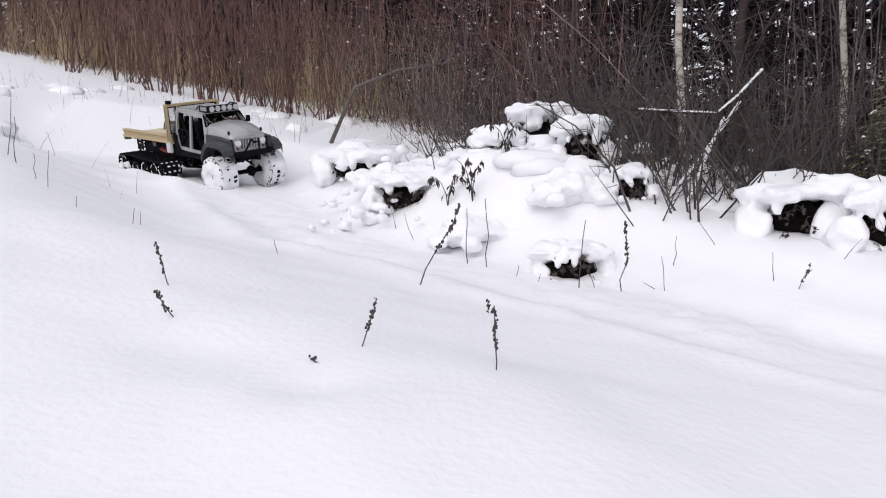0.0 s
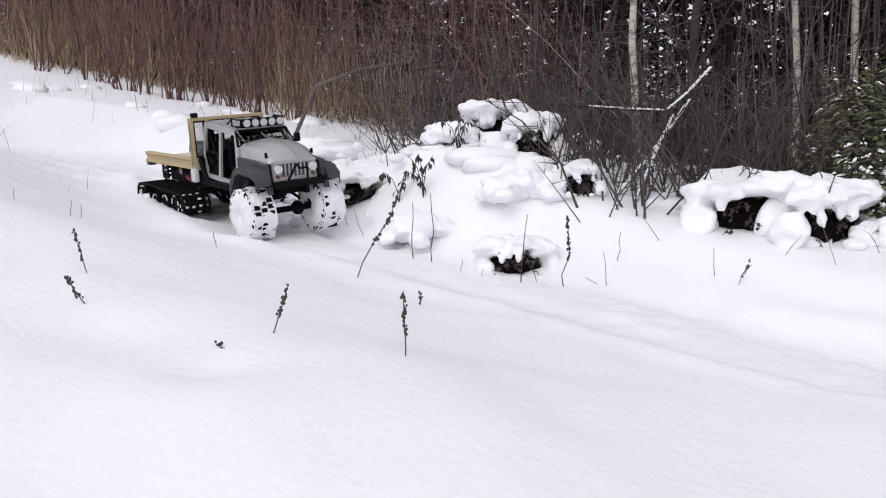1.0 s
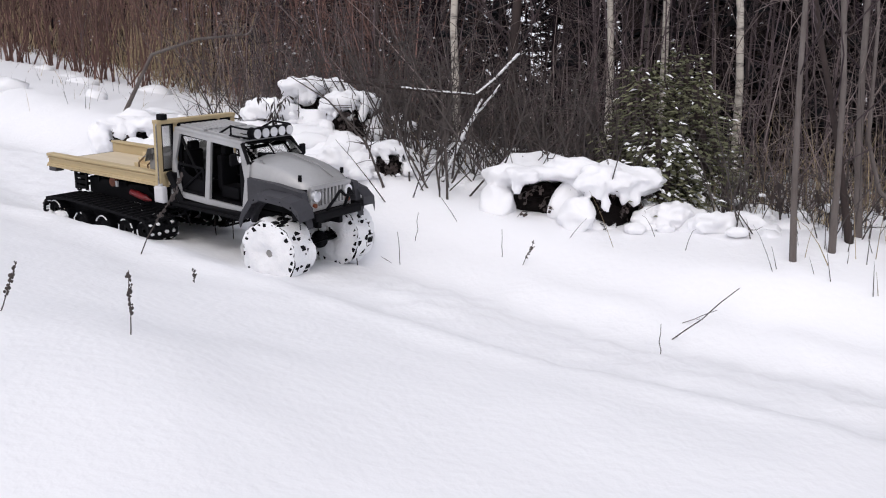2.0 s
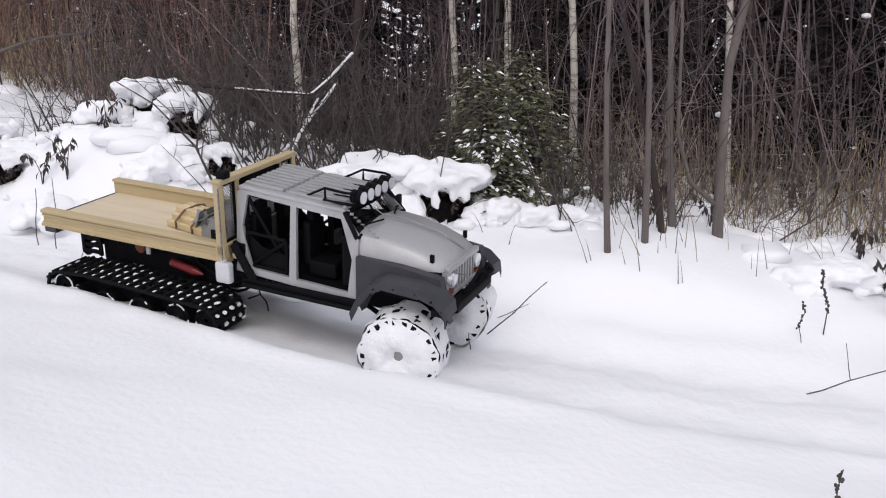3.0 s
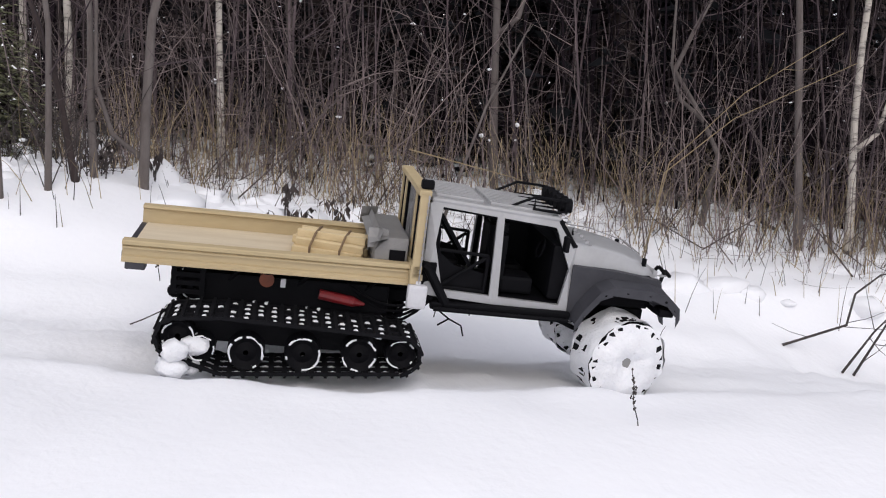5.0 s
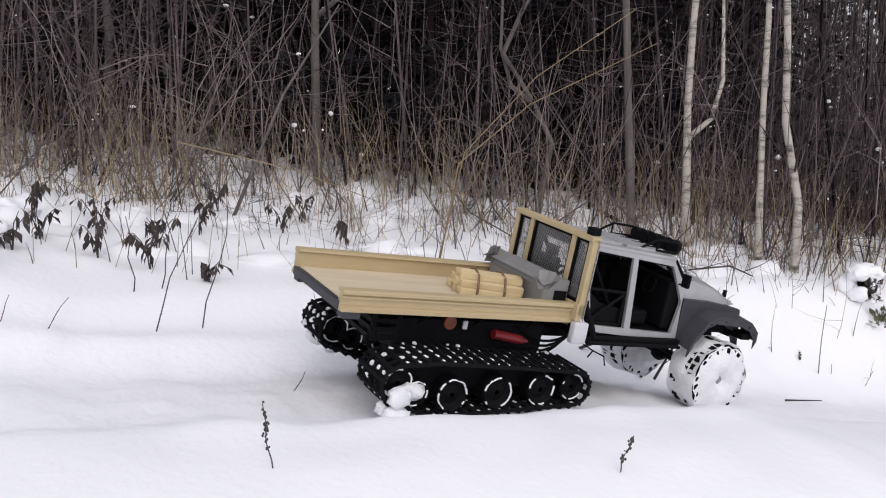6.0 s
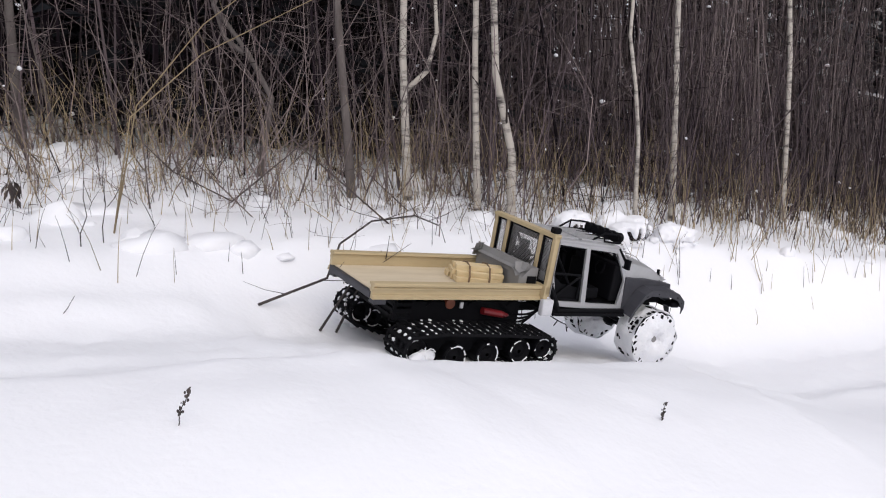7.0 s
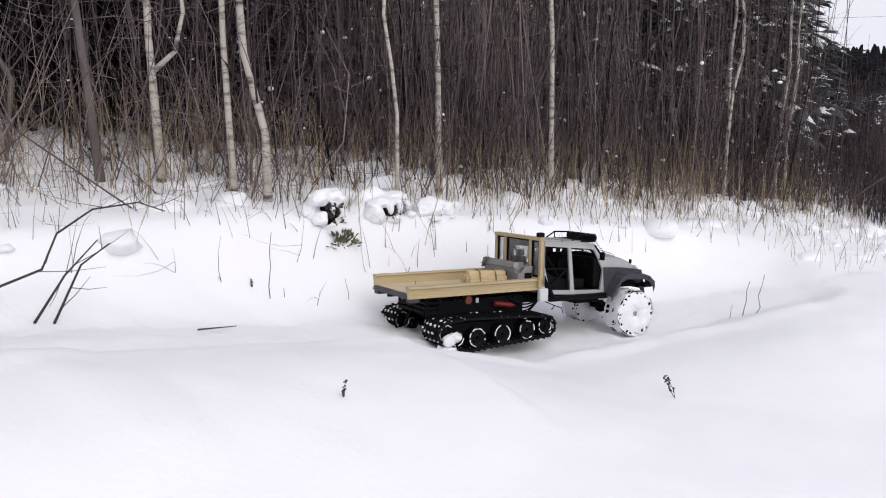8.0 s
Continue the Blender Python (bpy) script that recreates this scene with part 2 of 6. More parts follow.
def ground_z(x, y, fine=True):
    z = hill(x, y)
    for bx, by, br, bh in BANKS:
        z += bh * math.exp(-((x - bx) ** 2 + (y - by) ** 2) / (br * br))
    if -3 < x < 8 and -2 < y < 6:
        d, side, zt = near_trail(x, y)
        w = 1 - (smooth(0.25, 0.50, d) if side > 0 else smooth(0.32, 1.05, d))
        z = z * (1 - w) + (zt + 0.014 + (0.034 if side > 0 else 0.022) * smooth(0.16, 0.30, d)) * w
        # two wheel ruts and the churned lips beside them
        z += 0.012 * math.exp(-((d - 0.29) / 0.05) ** 2) * (0.6 + noise.noise(Vector((x * 7, y * 7, 3)))) - 0.006 * math.exp(-((d - 0.13) / 0.05) ** 2)
    else:
        d, side = 9.0, 1.0
    if fine:
        p = Vector((x, y, 0))
        rough = smooth(0.5, 1.1, d) if side > 0 else 0.12
        z += 0.016 * noise.noise(p * 1.7) + 0.007 * noise.noise(p * 4.3) + 0.0025 * noise.noise(p * 11)
        if d < 9:
            z += rough * (0.035 * abs(noise.noise(p * 4.2)) + 0.02 * noise.noise(p * 9))
            z += 0.012 * noise.noise(p * 22) * (1 - smooth(0.1, 0.36, d))
    return z


def spread(lo, hi, fine_lo, fine_hi, step, grow=1.22):
    mids = list(np.arange(fine_lo, fine_hi, step))
    a, s = [], step
    v = fine_lo
    while v > lo:
        s *= grow
        v -= s
        a.append(max(v, lo))
    b, s, v = [], step, mids[-1]
    while v < hi:
        s *= grow
        v += s
        b.append(min(v, hi))
    return a[::-1] + mids + b


def snow_field():
    xs, ys = spread(-120, 200, -1.8, 6.2, 0.026), spread(-120, 200, -0.6, 3.9, 0.026)
    verts = [(x, y, ground_z(x, y)) for y in ys for x in xs]
    n = len(xs)
    faces = [(j * n + i, j * n + i + 1, (j + 1) * n + i + 1, (j + 1) * n + i) for j in range(len(ys) - 1) for i in range(n - 1)]
    me = bpy.data.meshes.new("ground")
    me.from_pydata(verts, [], faces)
    me.polygons.foreach_set("use_smooth", [True] * len(faces))
    me.materials.append(SNOW)
    tagged(new("ground", me), "deep fresh white snow over sloping meadow", "snow", kind="structure")


snow_field()


# ---- the truck ----
def belt_loop():
    """The track's outline in x and z: front idler, flat run, raised rear drum, top run."""
    pts = []
    def arc(cx, cz, r, a0, a1, n):
        for i in range(n + 1):
            a = radians(a0 + (a1 - a0) * i / n)
            pts.append(Vector((cx + r * math.cos(a), 0, cz + r * math.sin(a))))
    arc(-0.382, 0.066, 0.030, 82, -92, 8)
    arc(-0.655, 0.05, 0.032, -90, -110, 2)
    arc(-0.725, 0.071, 0.032, -112, -270, 8)
    pts.append(Vector((-0.66, 0, 0.108)))
    pts.append(Vector((-0.50, 0, 0.102)))
    return pts


LOOP = belt_loop()
LENGTHS = [(b - a).length for a, b in zip(LOOP, LOOP[1:] + LOOP[:1])]
ROUND = sum(LENGTHS)
LINKS = 42


def on_belt(s):
    """The pose of a link s metres along the loop, its outer face up."""
    s %= ROUND
    for a, b, d in zip(LOOP, LOOP[1:] + LOOP[:1], LENGTHS):
        if s <= d:
            p, t = a.lerp(b, s / d), b - a
            return p, math.degrees(math.atan2(-t.z, t.x))
        s -= d
    return LOOP[0], 0.0


def tyre_wheel(parent, name, x, y, label):
    """A soft lugged crawler tyre packed with snow; its axle is y."""
    wheel = new(name)
    wheel.parent = parent
    tagged(wheel, label)
    s = 1 if y > 0 else -1
    bm = lathe(bmesh.new(), [(0.036, -0.028), (0.052, -0.033), (0.062, -0.031), (0.066, -0.024), (0.067, 0), (0.066, 0.024), (0.062, 0.031), (0.052, 0.033), (0.036, 0.028), (0.036, -0.028)])
    part("tyre", bm, RUBBER, wheel, smooth=True)
    bm = bmesh.new()
    for k in range(24):                       # three rows of tread blocks and side lugs
        a = 2 * math.pi * k / 24
        for j, (yy, off) in enumerate(((-0.021, 0), (0.0, 0.5), (0.021, 0))):
            m = Matrix.Rotation(-(a + off * 2 * math.pi / 24), 4, "Y")
            box(bm, -0.006, 0.006, yy - 0.008, yy + 0.008, 0.064, 0.0715, 0.0, None)
            vs = bm.verts[-8:]
            bmesh.ops.transform(bm, matrix=m, verts=vs)
        m = Matrix.Rotation(-a, 4, "Y")
        for yy in (-0.031, 0.031):
            box(bm, -0.0045, 0.0045, yy - 0.004, yy + 0.004, 0.052, 0.068)
            bmesh.ops.transform(bm, matrix=m, verts=bm.verts[-8:])
    part("tread", bm, RUBBER, wheel)
    bm = lathe(bmesh.new(), [(0.010, -0.026), (0.034, -0.024), (0.037, -0.029), (0.037, 0.029), (0.034, 0.024), (0.010, 0.026)], 20)
    for k in range(6):
        m = Matrix.Rotation(2 * math.pi * k / 6, 4, "Y")
        box(bm, -0.005, 0.005, s * 0.020 - 0.004, s * 0.020 + 0.004, 0.006, 0.035)
        bmesh.ops.transform(bm, matrix=m, verts=bm.verts[-8:])
    disc(bm, 0.011, -0.03, 0.03, 12)
    part("rim", bm, GREY, wheel)
    bm = bmesh.new()                           # the snow that fills rim and sidewall, a dimple at the hub
    seg, rings = 44, (0.0, 0.006, 0.012, 0.020, 0.030, 0.040, 0.050, 0.060, 0.0715)
    for face in (1, -1):
        prev = None
        for r in rings:
            ring = []
            for k in range(seg):
                a = 2 * math.pi * k / seg
                q = r * (1 + 0.06 * noise.noise(Vector((math.cos(a) * 3, face * 2, math.sin(a) * 3)))) + (0.006 * noise.noise(Vector((k * 0.55, face, r * 40))) if r > 0.05 else 0)
                h = 0.028 + 0.017 * smooth(0.004, 0.024, r) - 0.011 * smooth(0.044, 0.066, r) + 0.007 * noise.noise(Vector((math.cos(a) * r * 90, face * 5, math.sin(a) * r * 90)))
                ring.append(bm.verts.new((q * math.cos(a), face * h, q * math.sin(a))))
            if prev:
                for k in range(seg):
                    bm.faces.new((prev[k], prev[(k + 1) % seg], ring[(k + 1) % seg], ring[k]))
            prev = ring
    bmesh.ops.remove_doubles(bm, verts=bm.verts, dist=0.0003)
    bmesh.ops.recalc_face_normals(bm, faces=bm.faces)
    part("packed_snow", bm, CAKED, wheel, "white snow packed into rim and sidewall", smooth=True)
    bm = bmesh.new()                           # snow pressed between the tread blocks
    prev = None
    for i in range(9):
        yy = -0.034 + 0.0085 * i
        ring = []
        for k in range(72):
            a = 2 * math.pi * k / 72
            q = 0.0728 + 0.0085 * noise.noise(Vector((math.cos(a) * 2.6, yy * 38, math.sin(a) * 2.6 + y * 50))) + 0.0024 * noise.noise(Vector((k * 0.8, yy * 150, y)))
            ring.append(bm.verts.new((q * math.cos(a), yy, q * math.sin(a))))
        if prev:
            for k in range(72):
                bm.faces.new((prev[k], ring[k], ring[(k + 1) % 72], prev[(k + 1) % 72]))
        prev = ring
    bmesh.ops.recalc_face_normals(bm, faces=bm.faces)
    part("tread_snow", bm, CAKED, wheel, smooth=True)
    wheel.location = (x, y, 0.071)
    return wheel


def track_unit(parent, side):
    """One rear rubber track: frame, road wheels, drums and links. Returns what turns."""
    y0 = 0.128 * side
    unit = new("track_unit")
    unit.parent = parent
    tagged(unit, "black rubber track with open lattice links, snow in it")
    bm = bmesh.new()
    prism(bm, [(-0.75, 0.06), (-0.40, 0.054), (-0.38, 0.066), (-0.47, 0.090), (-0.70, 0.092)], y0 - 0.006, y0 + 0.006)
    for x in (-0.62, -0.5):
        box(bm, x - 0.02, x + 0.02, min(y0, y0 - 0.06 * side), max(y0, y0 - 0.06 * side), 0.07, 0.09, 0.002)
    part("track_frame", bm, BLACK, unit)
    turning = []
    for x, z, r in ((-0.447, 0.060, 0.029), (-0.535, 0.055, 0.029), (-0.622, 0.051, 0.029), (-0.690, 0.054, 0.022), (-0.382, 0.066, 0.025), (-0.725, 0.071, 0.026)):
        bm = lathe(bmesh.new(), [(0.004, -0.030), (r * 0.55, -0.026), (r * 0.78, -0.030), (r * 0.92, -0.034), (r, -0.030), (r, 0.030), (r * 0.92, 0.034), (r * 0.78, 0.030), (r * 0.55, 0.026), (0.004, 0.030)], 20)
        ob = part("road_wheel", bm, BLACK, unit)
        ob.location = (x, y0, z)
        bm = bmesh.new()
        for f in (-1, 1):                      # a thin crust of snow round each rim
            rings = []
            for rr, yy in ((0.84, 0.0325), (0.88, 0.0345), (0.92, 0.0345), (0.955, 0.0325)):
                rings.append([bm.verts.new((r * (rr + 0.05 * noise.noise(Vector((k * 0.7, x * 30, rr * 4)))) * math.cos(2 * math.pi * k / 26), f * (yy + 0.0012 * noise.noise(Vector((k * 0.6, x * 50, f)))), r * (rr + 0.05 * noise.noise(Vector((k * 0.7, x * 30, rr * 4)))) * math.sin(2 * math.pi * k / 26))) for k in range(26)])
            for a, b in zip(rings, rings[1:]):
                for k in range(26):
                    if noise.noise(Vector((k * 0.35, x * 20, f))) > -0.05:
                        bm.faces.new((a[k], b[k], b[(k + 1) % 26], a[(k + 1) % 26]))
        bmesh.ops.delete(bm, geom=[v for v in bm.verts if not v.link_faces], context="VERTS")
        part("wheel_snow", bm, CAKED, ob, smooth=True)
        turning.append((ob, r))
    # one link: two long bars and a crosspiece with a grouser, open between
    bm = bmesh.new()
    p = ROUND / LINKS
    w = 0.044
    box(bm, -0.004, 0.004, -w, w, -0.003, 0.003)
    box(bm, -0.0022, 0.0022, -w, w, 0.003, 0.006)
    for yy in (-w + 0.003, -w / 2, 0, w / 2, w - 0.003):
        box(bm, -p / 2, p / 2, yy - 0.0028, yy + 0.0028, -0.0025, 0.0025)
    first = part("track_link", bm, RUBBER, unit)
    links = [first]
    for k in range(1, LINKS):
        ob = new("track_link", first.data)
        ob.parent = unit
        links.append(ob)
    # snow pressed into the open cells of the links, a few patterns in turn
    rnd = random.Random(5 + side)
    fills = []
    cells = [(-w + 0.003, -w / 2), (-w / 2, 0), (0, w / 2), (w / 2, w - 0.003)]
    for j in range(7):
        bm = bmesh.new()
        for a, b in cells:
            if rnd.random() < 0.8:
                a2, b2 = a + 0.0035 + rnd.uniform(0, 0.002), b - 0.0035 - rnd.uniform(0, 0.002)
                blob(bm, (p / 2 + rnd.uniform(-0.001, 0.001), (a2 + b2) / 2, 0.001), 0.5 * (b2 - a2), (0.80, 1.05, 0.30), 0.35, 2.2, 1, j + a * 90)
        if rnd.random() < 0.6:
            blob(bm, (rnd.uniform(-0.004, 0.004), rnd.uniform(-w, w), 0.004), rnd.uniform(0.003, 0.006), (1.2, 1.4, 0.6), 0.4, 2, 1, j)
        me = bpy.data.meshes.new("link_snow")
        bm.to_mesh(me)
        bm.free()
        me.materials.append(CAKED)
        fills.append(me)
    for k, ob in enumerate(links):
        pos, ang = on_belt(ROUND * k / LINKS)
        ob.matrix_basis = pose(pos.x, y0, pos.z, 0, ang, 0)
        new("link_snow", fills[(k * 3 + k // 7) % 7]).parent = ob
    # heavy snow over the rear hub
    bm = bmesh.new()
    for j in range(7):
        blob(bm, (-0.715 + rnd.uniform(-0.025, 0.025), y0 + side * rnd.uniform(0.02, 0.05), 0.04 + rnd.uniform(-0.02, 0.02)), rnd.uniform(0.012, 0.024), (1.2, 0.7, 0.9), 0.6, 2.5, 2, j)
    part("hub_snow", bm, CAKED, unit, "snow heaped on the rear hub", smooth=True)
    return turning, links, y0


def ring_frame(bm, outer, inner, y0, y1):
    """A flat plate in x and z with a hole; both outlines have the same number of corners."""
    def shell(y):
        return [bm.verts.new((x, y, z)) for x, z in outer], [bm.verts.new((x, y, z)) for x, z in inner]
    (oa, ia), (ob, ib) = shell(y0), shell(y1)
    n = len(outer)
    for i in range(n):
        j = (i + 1) % n
        bm.faces.new((oa[i], oa[j], ia[j], ia[i])), bm.faces.new((ob[i], ib[i], ib[j], ob[j]))
        bm.faces.new((oa[i], ob[i], ob[j], oa[j])), bm.faces.new((ia[i], ia[j], ib[j], ib[i]))


def mesh_screen(bm, x, y0, y1, z0, z1, step, r):
    """Expanded metal: crossed slanting wires in a plane of constant x."""
    w, h = y1 - y0, z1 - z0
    n = int((w + h) / step)
    for sgn in (1, -1):
        for i in range(n + 1):
            a = i * step
            u0, v0 = (a, 0) if a < w else (w, a - w)
            u1, v1 = (a - h, h) if a > h else (0, a)
            if abs(u0 - u1) < 1e-4:
                continue
            f = (lambda u: y0 + u) if sgn > 0 else (lambda u: y1 - u)
            tube(bm, [(x, f(u0), z0 + v0), (x, f(u1), z0 + v1)], r, 4, cap=False)


def lean_in(bm, z0=0.212, z1=0.30, base=0.096, top=0.080):
    """Draws the cab's upper sides in towards the roof."""
    for v in bm.verts:
        if v.co.z > z0:
            k = 1 - (1 - top / base) * (v.co.z - z0) / (z1 - z0)
            v.co.y *= k


def truck():
    t = tagged(new("model_truck"), "silver and charcoal model truck, tan flatbed, snow-packed wheels, rear tracks", "model truck")
    # --- cab sides: one pressed panel with two door openings each
    for s in (-1, 1):
        bm = bmesh.new()
        y0, y1 = (s * 0.090, s * 0.097)
        outer_r = [(-0.352, 0.150), (-0.231, 0.142), (-0.231, 0.300), (-0.340, 0.303), (-0.352, 0.295)]
        inner_r = [(-0.318, 0.160), (-0.237, 0.156), (-0.238, 0.290), (-0.330, 0.292), (-0.337, 0.235)]
        ring_frame(bm, outer_r, inner_r, y0, y1)
        outer_f = [(-0.231, 0.142), (-0.100, 0.140), (-0.098, 0.262), (-0.128, 0.298), (-0.231, 0.300)]
        inner_f = [(-0.222, 0.155), (-0.116, 0.150), (-0.107, 0.215), (-0.135, 0.288), (-0.226, 0.290)]
        ring_frame(bm, outer_f, inner_f, y0, y1)
        lean_in(bm)
        bmesh.ops.recalc_face_normals(bm, faces=bm.faces)
        part("cab_side", bm, SILVER, t)
        # half door of tubing with a mesh panel behind the rear opening
        bm = bmesh.new()
        yy = s * 0.089
        for a, b in (((-0.322, 0.163), (-0.246, 0.160)), ((-0.246, 0.160), (-0.246, 0.222)), ((-0.246, 0.222), (-0.328, 0.226)), ((-0.328, 0.226), (-0.332, 0.21)), ((-0.332, 0.21), (-0.322, 0.163)), ((-0.318, 0.167), (-0.249, 0.218))):
            tube(bm, [(a[0], yy, a[1]), (b[0], yy, b[1])], 0.0032, 6)
        part("tube_door", bm, BLACK, t, "black tubular half door")
        bm = bmesh.new()
        prism(bm, [(-0.331, 0.160), (-0.246, 0.158), (-0.246, 0.190), (-0.30, 0.200), (-0.331, 0.223)], s * 0.083, s * 0.085)
        part("door_panel", bm, BLACK, t)
        if s > 0:                              # the far front door is shut
            bm = prism(bmesh.new(), [(-0.220, 0.155), (-0.116, 0.151), (-0.110, 0.215), (-0.125, 0.255), (-0.221, 0.258)], 0.082, 0.087)
            part("front_door", bm, BLACK, t, "black front door panel")
        # sill bar, rear quarter arch and front flare
        bm = bmesh.new()
        box(bm, -0.335, -0.095, s * 0.100 - 0.007, s * 0.100 + 0.007, 0.128, 0.141, 0.003)
        tube(bm, [(-0.33, s * 0.112, 0.131), (-0.10, s * 0.112, 0.128)], 0.004, 6)
        part("rock_slider", bm, BLACK, t)
        bm = bmesh.new()
        tube(bm, [(-0.352, s * 0.1, 0.200), (-0.345, s * 0.103, 0.195), (-0.322, s * 0.104, 0.158), (-0.31, s * 0.102, 0.138)], 0.008, 8)
        box(bm, -0.36, -0.33, s * 0.09 - 0.006, s * 0.09 + 0.006, 0.140, 0.205, 0.003)
        part("rear_quarter", bm, BLACK, t)
        bm = bmesh.new()                       # charcoal front wing with its wheel arch cut
        arch = [(-0.100 + 0.0, 0.138)] + [(-0.004 + 0.088 * math.cos(radians(a)), 0.098 + 0.085 * math.sin(radians(a))) for a in range(165, 20, -12)]
        prism(bm, arch + [(0.070, 0.168), (0.060, 0.206), (-0.02, 0.216), (-0.100, 0.220)], s * 0.078, s * 0.0955)
        part("front_wing", bm, CHARCOAL, t)
        bm = bmesh.new()                       # flare
        path = [(-0.092, 0.132), (-0.080, 0.158), (-0.056, 0.190), (-0.035, 0.201), (0.035, 0.199), (0.062, 0.192), (0.083, 0.174), (0.086, 0.155)]
        for (ax, az), (bx, bz) in zip(path, path[1:]):
            q = [bm.verts.new(v) for v in ((ax, s * 0.088, az), (bx, s * 0.088, bz), (bx, s * 0.127, bz - 0.004), (ax, s * 0.127, az - 0.004))]
            bm.faces.new(q)
            q2 = [bm.verts.new(v) for v in ((ax, s * 0.127, az - 0.004), (bx, s * 0.127, bz - 0.004), (bx, s * 0.126, bz - 0.020), (ax, s * 0.126, az - 0.018))]
            bm.faces.new(q2)
        bmesh.ops.remove_doubles(bm, verts=bm.verts, dist=0.0005)
        bmesh.ops.solidify(bm, geom=bm.faces[:], thickness=0.003)
        bmesh.ops.recalc_face_normals(bm, faces=bm.faces)
        fl = part("wheel_flare", bm, CHARCOAL, t)
        for ax, az in ((-0.068, 0.177), (-0.048, 0.193), (-0.01, 0.200), (0.03, 0.199), (0.06, 0.190), (0.079, 0.176)):
            part("bolt", disc(bmesh.new(), 0.0026, s * 0.1275, s * 0.1305, 8, ax, az - 0.010), BLACK, fl)
        # mirror on an arm
        bm = box(bmesh.new(), -0.128, -0.120, s * 0.112 - 0.009, s * 0.112 + 0.009, 0.246, 0.272, 0.003)
        tube(bm, [(-0.122, s * 0.094, 0.248), (-0.122, s * 0.106, 0.25)], 0.002, 5)
        part("side_mirror", bm, BLACK, t)
    # --- bonnet, grille, cowl
    bm = bmesh.new()
    rows_x = [(-0.104, 0.262, 0.084), (-0.06, 0.258, 0.082), (-0.01, 0.248, 0.078), (0.03, 0.236, 0.072), (0.052, 0.224, 0.066), (0.060, 0.208, 0.064)]
    grid = []
    for x, z, w in rows_x:
        line = []
        for k in range(11):
            u = -1 + 0.2 * k
            line.append(bm.verts.new((x, u * w, z - 0.010 * abs(u) ** 3 + 0.004 * math.exp(-(u / 0.35) ** 2))))
        grid.append([bm.verts.new((x, -w - 0.001, 0.208))] + line + [bm.verts.new((x, w + 0.001, 0.208))])
    for a, b in zip(grid, grid[1:]):
        for k in range(len(a) - 1):
            bm.faces.new((a[k], b[k], b[k + 1], a[k + 1]))
    bmesh.ops.recalc_face_normals(bm, faces=bm.faces)
    hood = part("bonnet", bm, SILVER, t, "silver painted bonnet with raised centre", smooth=True)
    for s in (-1, 1):
        part("bonnet_latch", box(bmesh.new(), 0.030, 0.037, s * 0.070 - 0.003, s * 0.070 + 0.003, 0.224, 0.238, 0.001), BLACK, hood)
        bm = tube(bmesh.new(), [(-0.085, s * 0.02, 0.268), (-0.098, s * 0.055, 0.268), (-0.100, s * 0.065, 0.267)], 0.0018, 5)
        part("wiper", bm, BLACK, hood)
    bm = bmesh.new()
    tube(bm, [(0.058, 0.012, 0.226), (0.02, 0.006, 0.250), (-0.05, 0.0, 0.268), (-0.098, -0.004, 0.272), (-0.115, -0.008, 0.285)], 0.0012, 5)
    for k in range(34):
        u = k / 33
        p = Vector((0.085, -0.05, 0.205)).lerp(Vector((-0.128, -0.082, 0.302)), u) - Vector((0, 0, 0.030 * math.sin(math.pi * u)))
        box(bm, p.x - 0.003, p.x + 0.003, p.y - 0.0012, p.y + 0.0012, p.z - (0.0022 if k % 2 else 0.0010), p.z + (0.0022 if k % 2 else 0.0010))
    part("limb_chain", bm, STEEL, t, "thin steel chain from windscreen to bumper")
    bm = bmesh.new()
    ys = [-0.066, -0.041] + [v for k in range(7) for v in (-0.036 + k * 0.012 - 0.0035, -0.036 + k * 0.012 + 0.0035)] + [0.041, 0.066]
    for a, b in zip(ys[1:-1:2], ys[2:-1:2]):
        box(bm, 0.055, 0.064, a, b, 0.170, 0.206)
    box(bm, 0.055, 0.064, -0.066, 0.066, 0.206, 0.216, 0.002), box(bm, 0.055, 0.064, -0.066, 0.066, 0.160, 0.170, 0.002)
    box(bm, 0.050, 0.060, -0.066, -0.041, 0.164, 0.21), box(bm, 0.050, 0.060, 0.041, 0.066, 0.164, 0.21)
    gr = part("grille", bm, SILVER, t, "silver seven-slot grille")
    for s in (-1, 1):
        bm = disc_x(0.0125, 0.058, 0.068, s * 0.053, 0.193)
        part("headlight", bm, LENS, gr, "round clear headlight")
        bm = disc_x(0.005, 0.058, 0.066, s * 0.055, 0.172)
        part("indicator", bm, ORANGE, gr)
    bm = box(bmesh.new(), 0.03, 0.052, -0.06, 0.06, 0.164, 0.208)
    part("radiator", bm, BLACK, t)
    bm = box(bmesh.new(), -0.11, 0.05, -0.080, 0.080, 0.150, 0.208, 0.004)
    part("engine_bay", bm, BLACK, t)
    # --- windscreen frame and glass, roof
    bm = bmesh.new()
    for a, b in (((-0.100, -0.088, 0.258), (-0.130, -0.078, 0.300)), ((-0.100, 0.088, 0.258), (-0.130, 0.078, 0.300)), ((-0.130, -0.078, 0.300), (-0.130, 0.078, 0.300)), ((-0.100, -0.088, 0.260), (-0.100, 0.088, 0.260)), ((-0.1, 0, 0.26), (-0.13, 0, 0.3))):
        tube(bm, [a, b], 0.0045 if a[1] else 0.002, 6)
    part("windscreen_frame", bm, BLACK, t)
    bm = bmesh.new()
    q = [bm.verts.new(v) for v in ((-0.101, -0.084, 0.26), (-0.101, 0.084, 0.26), (-0.130, 0.075, 0.299), (-0.130, -0.075, 0.299))]
    bm.faces.new(q)
